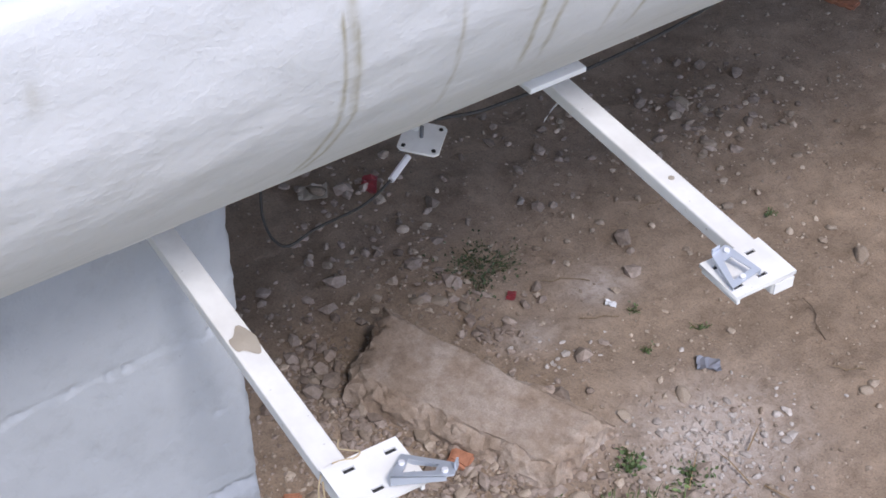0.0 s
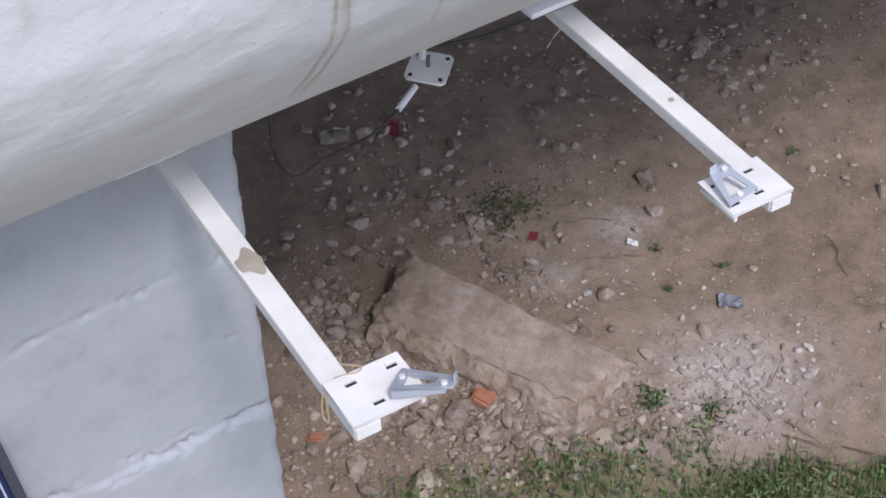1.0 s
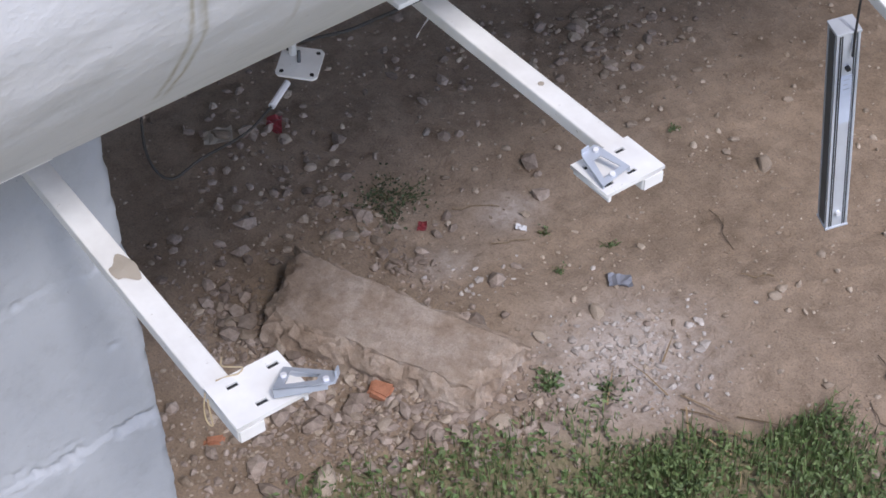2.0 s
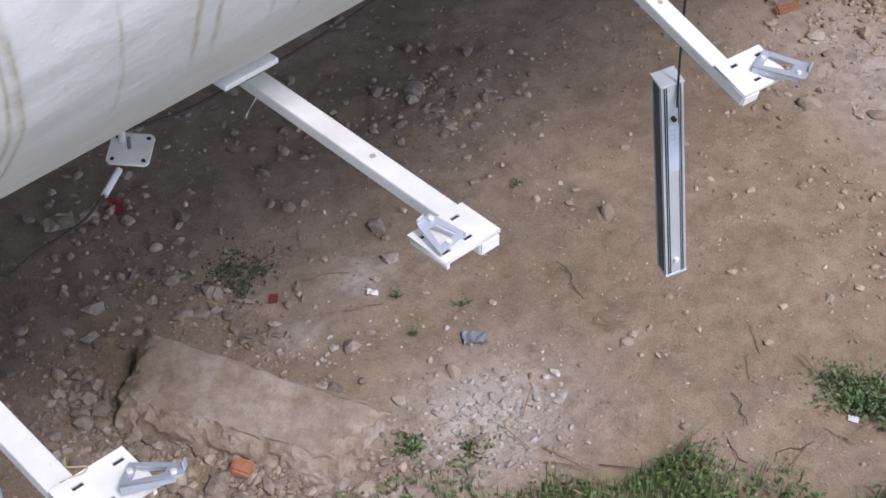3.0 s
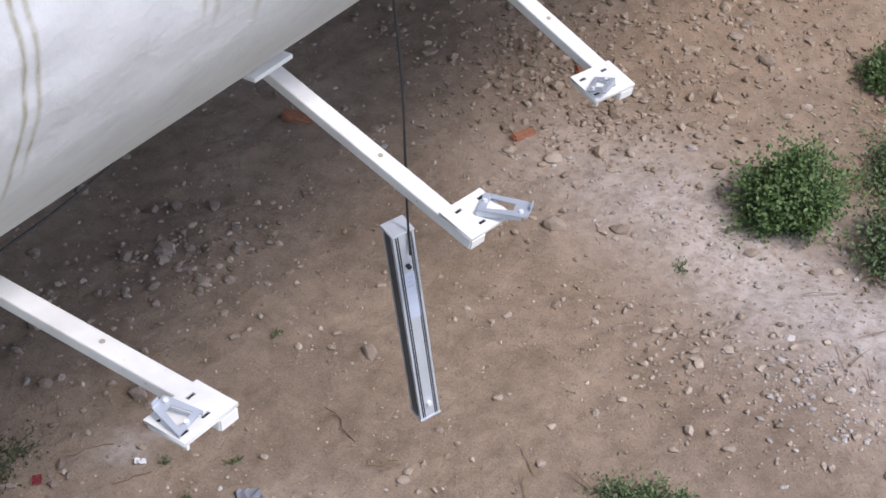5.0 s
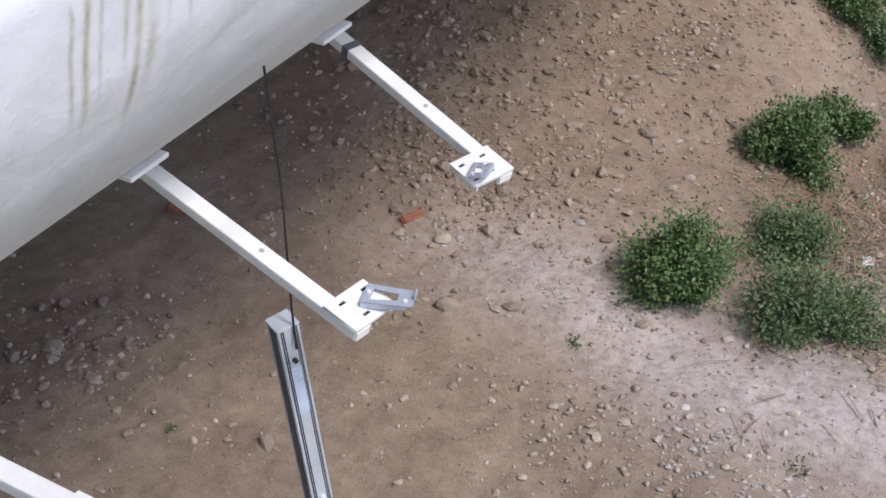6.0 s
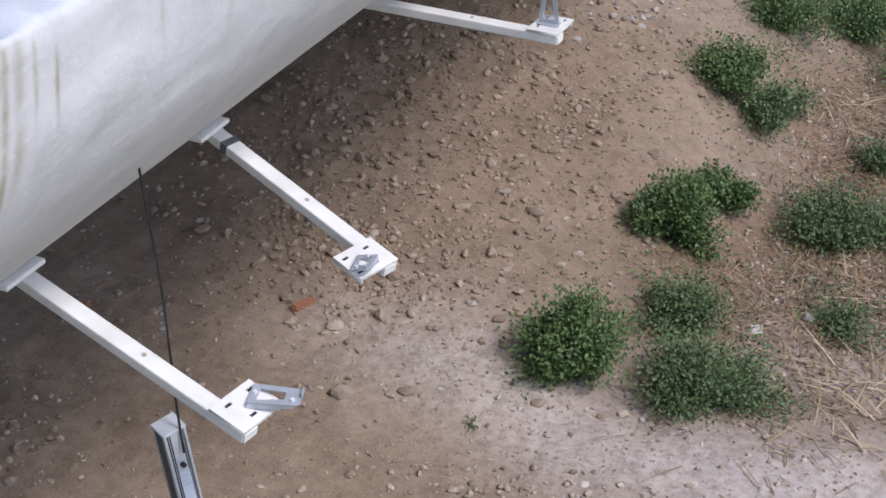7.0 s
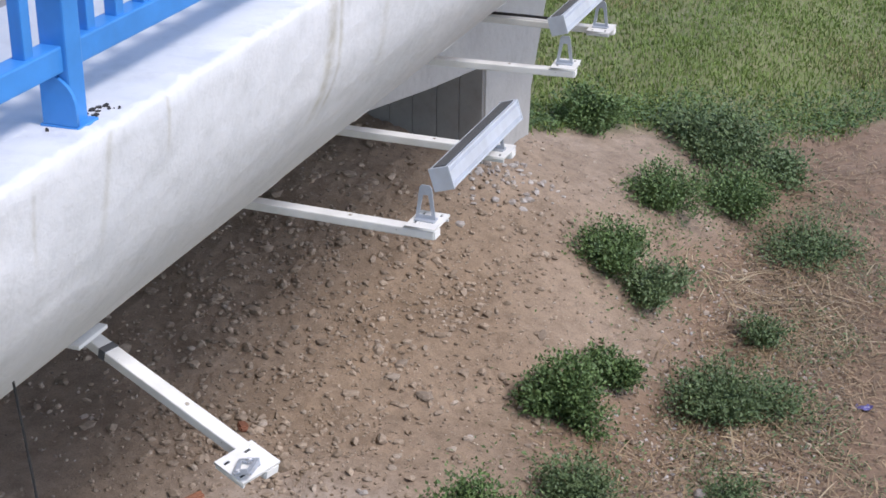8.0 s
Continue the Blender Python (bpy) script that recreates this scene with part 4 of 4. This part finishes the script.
# ---- plants ----
def leaf_cloud(pos, dirs, size, g, slim=0.5):
    """Folded diamond leaves at the given places: vertices and faces."""
    n = len(pos)
    d = dirs / np.linalg.norm(dirs, axis=1, keepdims=True)
    r = g.normal(0, 0.55, (n, 3)) + np.array([0, 0, 1.0])
    s = np.cross(d, r)
    s /= np.linalg.norm(s, axis=1, keepdims=True) + 1e-9
    up = np.cross(s, d)
    L = (size * g.uniform(0.6, 1.3, n))[:, None]
    a = pos
    b = pos + d * L * 0.45 + s * L * slim * 0.5 + up * L * 0.08
    c = pos + d * L
    e = pos + d * L * 0.45 - s * L * slim * 0.5 + up * L * 0.08
    v = np.stack([a, b, c, e], 1).reshape(-1, 3)
    i = np.arange(n)[:, None] * 4
    f = np.concatenate([i + [0, 1, 2], i + [0, 2, 3]], 0)
    return v, f


def weed(x, y, w, h, leaves, size, mat, seed, label, name="weed_bush"):
    g = np.random.default_rng(seed)
    z0 = float(full_z(x, y)) - 0.01
    ob = empty(name, Matrix.Translation((x, y, z0)), label=label, category="weed", group="weeds on the dirt")
    stems = int(4 + 44 * w)
    bm = bmesh.new()
    pos, dirs = [], []
    per = max(6, int(3.3 * leaves) // stems)
    for k in range(stems):
        a = g.uniform(0, math.tau)
        spread = w / 2 * math.sqrt(g.uniform(0.02, 1.0)) * g.uniform(0.7, 1.2) * (1 + 0.25 * math.sin(2 * a + seed) + 0.15 * math.sin(3 * a + 2 * seed))
        height = h * g.uniform(0.55, 1.15) * (1 - 0.45 * (2 * spread / w) ** 2)
        base = Vector((math.cos(a), math.sin(a), 0)) * spread * 0.35
        end = Vector((math.cos(a) * spread, math.sin(a) * spread, max(0.03, height)))
        mid = base.lerp(end, 0.5) + Vector((0, 0, height * 0.18))
        curve = [base * (1 - s) ** 2 + mid * 2 * s * (1 - s) + end * s * s for s in np.linspace(0, 1, 5)]
        tube_along(bm, curve, 0.0028, 4)
        for s in g.uniform(0.12, 1.0, per):
            p = base * (1 - s) ** 2 + mid * 2 * s * (1 - s) + end * s * s
            off = g.normal(0, 0.13 * w * (0.45 + 0.4 * s), 3)
            q = np.array(p) + off * np.array([1, 1, 0.55])
            q[2] = max(q[2], 0.004)
            pos.append(q)
            out = np.array(p) + off
            dirs.append(out * np.array([1, 1, 0.3]) + g.normal(0, 0.12 + 0.3 * w, 3) + np.array([0, 0, 0.08]))
    part("stalk", bm, M_stem, ob)
    v, f = leaf_cloud(np.array(pos), np.array(dirs), size * 0.95, g, 0.6)
    me = mesh_of("foliage", v.tolist(), f.tolist(), mat)
    lo = new("foliage", me)
    lo.parent = ob
    return ob


G1, G2 = "bushy green weed with small leaves on pale dirt", "dusty grey-green weed on dry dirt"
BUSHES = [(-2.60, 7.80, 0.72, 0.42, 3400, 0.034, M_leaf, G1), (-1.86, 7.85, 0.80, 0.34, 3000, 0.030, M_leaf_grey, G2), (-2.62, 9.75, 0.60, 0.42, 2600, 0.036, M_leaf, G1),
          (-2.45, 10.45, 0.42, 0.30, 1300, 0.036, M_leaf, G1), (-2.20, 8.75, 0.70, 0.26, 1700, 0.030, M_leaf_grey, G2), (-2.9, 12.1, 0.75, 0.34, 2200, 0.036, M_leaf, G1), (-2.5, 11.95, 0.65, 0.28, 1400, 0.036, M_leaf_grey, G2),
          (-1.58, 10.75, 1.0, 0.34, 3000, 0.034, M_leaf_grey, G2), (-2.81, 13.6, 0.85, 0.35, 2000, 0.036, M_leaf, G1), (-2.32, 14.5, 1.0, 0.32, 2600, 0.036, M_leaf, G1), (-2.75, 15.4, 1.2, 0.45, 2600, 0.045, M_leaf_grey, G2),
          (-2.05, 15.6, 0.9, 0.22, 1100, 0.045, M_leaf_grey, G2), (-3.87, 14.8, 0.7, 0.4, 1600, 0.045, M_leaf, G1), (-1.5, 13.9, 1.1, 0.25, 1600, 0.034, M_leaf_grey, G2)]
BUSHES2 = [(-2.24, 5.12, 0.46, 0.08, 700, 0.024, M_leaf_grey, G2), (-2.0, 5.14, 0.36, 0.08, 500, 0.030, M_leaf_grey, G2), (-1.28, 9.2, 0.5, 0.2, 700, 0.03, M_leaf_grey, G2), (-1.55, 12.0, 0.5, 0.25, 700, 0.03, M_leaf_grey, G2),
           (-5.10, 3.60, 0.48, 0.03, 200, 0.022, M_stem_dark, "low dark weeds in the shade under the bridge"), (-4.38, 4.05, 0.09, 0.03, 14, 0.018, M_leaf_grey, "tiny weed sprouting from the dirt"), (-4.09, 4.25, 0.10, 0.03, 14, 0.018, M_leaf_grey, "tiny weed sprouting from the dirt"),
           (-4.09, 3.90, 0.09, 0.04, 14, 0.018, M_leaf_grey, "tiny weed sprouting from the dirt"), (-4.55, 5.15, 0.10, 0.03, 12, 0.018, M_leaf_grey, "tiny weed sprouting from the dirt"), (-2.95, 6.95, 0.16, 0.04, 24, 0.02, M_leaf_grey, "small dusty weed on the pale track"),
           (-1.45, 6.55, 0.16, 0.04, 24, 0.02, M_leaf_grey, "small dusty weed on the pale track"), (-3.57, 3.36, 0.20, 0.07, 34, 0.03, M_leaf_grey, "low weed beside the lime rubble"), (-3.35, 3.55, 0.2, 0.06, 34, 0.03, M_leaf_grey, "low weed beside the lime rubble")]
for k, (x, y, w, h, n, s, mat, label) in enumerate(BUSHES + BUSHES2):
    weed(x, y, w, h, n, s, mat, 100 + k, label)


def blades(name, count, weight, area, length, width, mat, seed, label, lean=0.35, flat=False, category="grass"):
    g = np.random.default_rng(seed)
    xs, ys, got = [], [], 0
    while got < count:
        x, y = g.uniform(area[0], area[1], 20000), g.uniform(area[2], area[3], 20000)
        keep = g.uniform(0, 1, 20000) < weight(x, y)
        xs.append(x[keep]), ys.append(y[keep])
        got += int(keep.sum())
    x, y = np.concatenate(xs)[:count], np.concatenate(ys)[:count]
    a = g.uniform(0, math.tau, count)
    L = length * g.uniform(0.45, 1.3, count)
    out = np.stack([np.cos(a), np.sin(a), 0 * a], -1)
    side = np.stack([-np.sin(a), np.cos(a), 0 * a], -1) * (width / 2)
    p = np.stack([x, y, full_z(x, y) + (g.uniform(0.004, 0.03, count) if flat else -0.005)], -1)
    if flat:
        tip = p + out * L[:, None] + np.stack([0 * a, 0 * a, g.uniform(0.0, 0.03, count)], -1)
        mid = (p + tip) / 2 + np.stack([0 * a, 0 * a, g.uniform(0.0, 0.02, count)], -1)
    else:
        k = g.uniform(0.1, 1.0, count) * lean
        mid = p + out * (L * k * 0.35)[:, None] + np.array([0, 0, 1]) * (L * 0.55)[:, None]
        tip = p + out * (L * k)[:, None] + np.array([0, 0, 1]) * (L * (1 - 0.35 * k))[:, None]
    v = np.stack([p - side, p + side, mid + side * 0.8, mid - side * 0.8, tip], 1).reshape(-1, 3)
    i = np.arange(count)[:, None] * 5
    f = np.concatenate([i + [0, 1, 2], i + [0, 2, 3], i + [3, 2, 4]], 0)
    return tagged(new(name, mesh_of(name, v.tolist(), f.tolist(), mat)), label, category, kind="stuff")


def edge_line(x):
    return np.interp(x, [-3.9, -3.66, -3.53, -2.91, -2.64, -2.05, -1.0], [2.5, 2.73, 3.08, 3.88, 4.22, 4.62, 5.1])


def carpet(x, y):
    d = edge_line(x) - y + 0.12 * np.sin(7 * x) + 0.08 * np.sin(13 * x + 4 * y)
    dense = 0.25 + 0.75 * smooth_step(-3.1, -2.75, x)
    return np.clip(smooth_step(0.0, 0.18, d) * dense * (x > -3.85) * (1 - smooth_step(-1.9, -0.5, x + 0.3 * np.sin(3 * y))) * smooth_step(0.7, 1.9, y + 0.3 * np.sin(4 * x)) * (0.55 + 0.45 * np.sin(5 * x + 3 * y) * np.sin(4 * y)), 0, 1)


def leaf_carpet(name, count, weight, area, size, mat, seed, label, slim=0.5, top=0.13):
    g = np.random.default_rng(seed)
    xs, ys, got = [], [], 0
    while got < count:
        x, y = g.uniform(area[0], area[1], 20000), g.uniform(area[2], area[3], 20000)
        keep = g.uniform(0, 1, 20000) < weight(x, y)
        xs.append(x[keep]), ys.append(y[keep])
        got += int(keep.sum())
    x, y = np.concatenate(xs)[:count], np.concatenate(ys)[:count]
    hump = 0.5 + 0.5 * np.sin(6 * x + 2) * np.sin(5 * y + 1)
    p = np.stack([x, y, full_z(x, y) + g.uniform(0.0, 1, count) * top * (0.35 + 0.65 * hump)], -1)
    d = g.normal(0, 1, (count, 3)) * np.array([1, 1, 0.45])
    v, f = leaf_cloud(p, d, size, g, slim)
    return tagged(new(name, mesh_of(name, v.tolist(), f.tolist(), mat)), label, "weeds", kind="stuff")


NEAR = (-3.9, -0.3, 0.6, 5.1)
leaf_carpet("weed_carpet", 17000, carpet, NEAR, 0.032, M_grass, 51, "leafy green ground weeds at the edge of the dirt")
leaf_carpet("dark_weed_carpet", 7000, carpet, NEAR, 0.032, M_leaf, 52, "darker small weeds among the leafy ones", 0.6, 0.08)
blades("weed_grass", 15000, carpet, NEAR, 0.13, 0.006, M_grass, 53, "thin green grass among ground weeds")


def field(x, y):
    return np.clip(smooth_step(0.0, 0.6, y - 13.85 - 1.3 * (x + 4.19) + 0.25 * np.sin(2.3 * x) + 0.15 * np.sin(6.1 * x + y)) * smooth_step(-9.5, -9.0, x) * (0.72 + 0.28 * np.sin(1.7 * x + 0.9 * y) * np.sin(1.3 * y)), 0, 1)


blades("field_grass", 130000, field, (-9.5, 2.5, 12.5, 30.0), 0.075, 0.014, M_field, 54, "sunlit green grass field beyond the bridge", lean=0.95)
blades("dry_field_grass", 22000, lambda x, y: field(x, y) * smooth_step(0.1, 0.6, np.sin(0.9 * x + 0.6 * y) * np.sin(0.8 * y - 0.5 * x + 1.0) + 0.05 * (y - 20)), (-9.5, 2.5, 14.0, 30.0), 0.085, 0.013, M_dryfield, 62, "yellowing dry grass in patches of the field", lean=0.95)
leaf_carpet("field_weeds", 7000, lambda x, y: field(x, y) * (1 - smooth_step(0.3, 2.0, y - 13.85 - 1.3 * (x + 4.19))), (-5.0, 1.5, 12.5, 20.0), 0.05, M_leaf, 55, "dark green weeds scattered in the grass field", 0.5, 0.18)


def dry(x, y):
    return np.clip(0.9 * blob(x, y, -1.3, 12.2, 0.7, 2.4) + 0.3 * blob(x, y, -2.0, 16, 1.0, 1.0) + 0.5 * blob(x, y, -1.9, 9.0, 0.5, 0.8) + 0.25 * blob(x, y, -1.2, 8.4, 0.4, 0.8) + 0.08 * blob(x, y, -2.95, 3.72, 0.3, 0.16) + 0.04 * blob(x, y, -2.4, 4.9, 0.4, 0.2), 0, 1)


blades("short_straw", 5500, lambda x, y: np.clip(smooth_step(-2.4, -1.7, x + 0.25 * np.sin(2.1 * y)) * smooth_step(8.3, 9.4, y) * (1 - smooth_step(-0.4, 0.8, y - 13.85 - 1.3 * (x + 4.19))) * 0.8, 0, 1), (-2.8, 1.0, 8.0, 19.0), 0.10, 0.009, M_straw, 58, "short dry stalks matted on brown soil", flat=True, category="straw")
blades("dry_straw", 4200, dry, (-3.5, 0.0, 3.2, 17.5), 0.24, 0.009, M_straw, 56, "dry yellow straw and dead stalks on dirt", flat=True, category="straw")
blades("straw_stalks", 230, lambda x, y: np.clip(blob(x, y, -2.1, 12.8, 0.3, 0.35) + blob(x, y, -1.2, 12.6, 0.35, 0.6) + 0.5 * blob(x, y, -1.15, 8.3, 0.4, 0.5) + 0.3 * blob(x, y, -1.2, 10.0, 0.4, 0.8), 0, 1), (-3.0, 0.0, 7.0, 14.0), 0.42, 0.012, M_stalk, 61, "long pale dead stalks lying in bundles", flat=True, category="straw")
leaf_carpet("dead_leaves", 5000, dry, (-3.5, 0.0, 3.2, 14.5), 0.03, M_straw, 57, "small dead brown leaves on dirt", 0.6, 0.02)


def scrub(x, y):
    patch = np.sin(3.1 * x + 1.7 * np.sin(1.9 * y)) * np.sin(2.3 * y + 1.1 * x)
    return np.clip(smooth_step(-2.4, -1.6, x) * smooth_step(8.3, 9.6, y) * smooth_step(0.05, 0.6, patch), 0, 1)


leaf_carpet("scrub_weeds", 9000, scrub, (-2.6, 1.0, 8.2, 19.0), 0.03, M_leaf_grey, 59, "sparse dusty scrub weeds on brown soil", 0.5, 0.12)
leaf_carpet("path_side_weeds", 2500, lambda x, y: np.clip(blob(x, y, -2.6, 13.0, 0.35, 1.2) + 0.8 * blob(x, y, -2.5, 14.9, 0.5, 0.7) + 0.6 * blob(x, y, -2.3, 9.0, 0.5, 0.7), 0, 1), (-3.6, -1.0, 7.5, 17.0), 0.035, M_leaf, 60, "low green weeds beside the dirt heap", 0.5, 0.14)


def twig(x, y, ln, turn, mat, label, r=0.0028):
    g = random.Random(int(x * 1000) + int(y * 77))
    pts = [(ln * (s - 0.5), g.uniform(-0.02, 0.02) * ln * 4, g.uniform(0, 0.012)) for s in np.linspace(0, 1, 6)]
    ob = part("twig", tube_along(bmesh.new(), pts, r, 6), mat)
    ob.matrix_basis = pose(x, y, float(full_z(x, y)) + 0.006, 0, 0, turn)
    tagged(ob, label, "twig", "twigs on the dirt")


for x, y, ln, a, mat in ((-3.43, 4.62, 0.16, 45, M_straw), (-4.95, 4.62, 0.14, 80, M_straw), (-2.62, 4.62, 0.22, -40, M_twig), (-2.50, 4.42, 0.2, -25, M_twig), (-2.3, 4.62, 0.2, 60, M_twig), (-3.9, 8.15, 0.42, 95, M_straw),
                         (-4.42, 3.86, 0.2, 60, M_straw), (-4.75, 3.9, 0.25, 60, M_straw), (-3.8, 4.75, 0.3, -30, M_twig), (-4.62, 2.62, 0.22, 100, M_twig)):
    twig(x, y, ln, a, mat, "dry pale stalk lying on the dirt" if mat == M_straw else "dark thin twig lying on the dirt")


def litter(x, y, w, mat, label, seed):
    g = random.Random(seed)
    bm = bmesh.new()
    bmesh.ops.create_grid(bm, x_segments=6, y_segments=5, size=0.5)
    for v in bm.verts:
        v.co = Vector((v.co.x * w, v.co.y * w * 0.7, 0.28 * w * abs(noise.noise(Vector((v.co.x * 3, v.co.y * 3, seed))))))
    top = bmesh.ops.extrude_face_region(bm, geom=bm.faces[:])
    for v in top["geom"]:
        if isinstance(v, bmesh.types.BMVert):
            v.co.z += 0.0025
    ob = part("litter", bm, mat)
    ob.matrix_basis = pose(x, y, float(full_z(x, y)) + 0.008, g.uniform(-15, 15), g.uniform(-15, 15), g.uniform(0, 360))
    tagged(ob, label, "litter", "litter on the dirt")


litter(-4.82, 3.60, 0.07, M_red, "crumpled red wrapper on the dirt", 3)
litter(-5.95, 3.45, 0.13, M_red, "faded red wrapper in the shade", 4)
litter(-1.75, 8.85, 0.11, M_paper, "crumpled white litter on the dirt", 5)
litter(-0.63, 11.24, 0.13, M_purple, "crumpled purple wrapper on the dry soil", 6)
litter(-3.85, 4.08, 0.12, M_rag, "grey rag flattened on the dirt", 7)
litter(-4.48, 3.98, 0.06, M_paper, "small white scrap on the dirt", 8)
litter(-1.82, 7.9, 0.06, M_paper, "white scrap caught in a weed", 9)
litter(-2.2, 4.95, 0.05, M_paper, "small white scrap on the dirt", 10)
litter(-4.35, 2.18, 0.08, M_red, "red and white wrapper beside the pier", 11)


def hanging_scrap():
    """A torn strip of white film hanging below the second arm's root."""
    bm = bmesh.new()
    rows = []
    for i in range(7):
        u = i / 6
        c = Vector((-1.93 + 0.008 * math.sin(u * 5), 1.43 + 0.010 * math.sin(u * 4), 3.905 - 0.075 * u))
        w = 0.004 + 0.012 * math.sin(u * 2.4) ** 2
        rows.append([bm.verts.new(c + Vector((k * w * 0.6, -k * w, 0.003 * abs(k)))) for k in (-1, 0, 1)])
    for a, b in zip(rows, rows[1:]):
        for k in range(2):
            bm.faces.new((a[k], a[k + 1], b[k + 1], b[k]))
    bmesh.ops.solidify(bm, geom=bm.faces[:], thickness=0.0015)
    tagged(part("plastic_scrap", bm, M_paper), "torn strip of white film hanging from an arm", "litter")


hanging_scrap()


def blue_panel():
    """A dark blue glazed panel in a grey frame, leaning on the near pier."""
    m = pose(-1.955, 0.262, 3.36, 0, 0, 0)
    ob = empty("glazed_panel", m, label="dark blue glazed panel in a slate frame fixed to the pier", category="panel")
    lean = Matrix.Rotation(radians(5), 4, 'X')
    part("frame_bar", block(-0.012, 0.030, -0.020, 0.0, -0.60, 0.1493, 0.003, lean), M_slate, ob, "slate grey frame bar")
    part("glass", block(-0.008, 0.020, -0.60, -0.020, -0.60, 0.144, 0.002, lean), M_navy, ob, "dark blue glass")
    part("seam", block(0.018, 0.023, -0.034, -0.030, -0.60, 0.10, 0.0008, lean), M_alu, ob, "pale metal seam")
    part("seam", block(0.018, 0.022, -0.60, -0.034, -0.016, -0.012, 0.0008, lean), M_alu_dark, ob)


blue_panel()
litter(-6.07, 3.16, 0.16, M_mud, "dusty white scrap among rubble in the shade", 12)


def kerb_crumbs():
    """Chips of concrete and paint lying on the kerb by a railing post."""
    g = random.Random(5)
    bm = bmesh.new()
    for k in range(20):
        near = k < 14
        x, y = (-1.385 + g.uniform(-0.02, 0.02), 2.315 + g.uniform(-0.025, 0.04)) if near else (g.uniform(-1.46, -1.36), g.uniform(1.9, 3.2))
        r = g.uniform(0.002, 0.0055) if near else g.uniform(0.002, 0.005)
        t = Matrix.Translation((x, y, 4.8 + r * 0.4)) @ Euler((g.uniform(0, 3), g.uniform(0, 3), g.uniform(0, 3))).to_matrix().to_4x4() @ Matrix.Diagonal((r * 1.6, r, r * 0.6, 1))
        bmesh.ops.create_icosphere(bm, subdivisions=1, radius=1.0, matrix=t)
    tagged(part("kerb_crumbs", bm, M_dusty), "crumbs of concrete lying on the white kerb", "crumbs", kind="stuff")


kerb_crumbs()
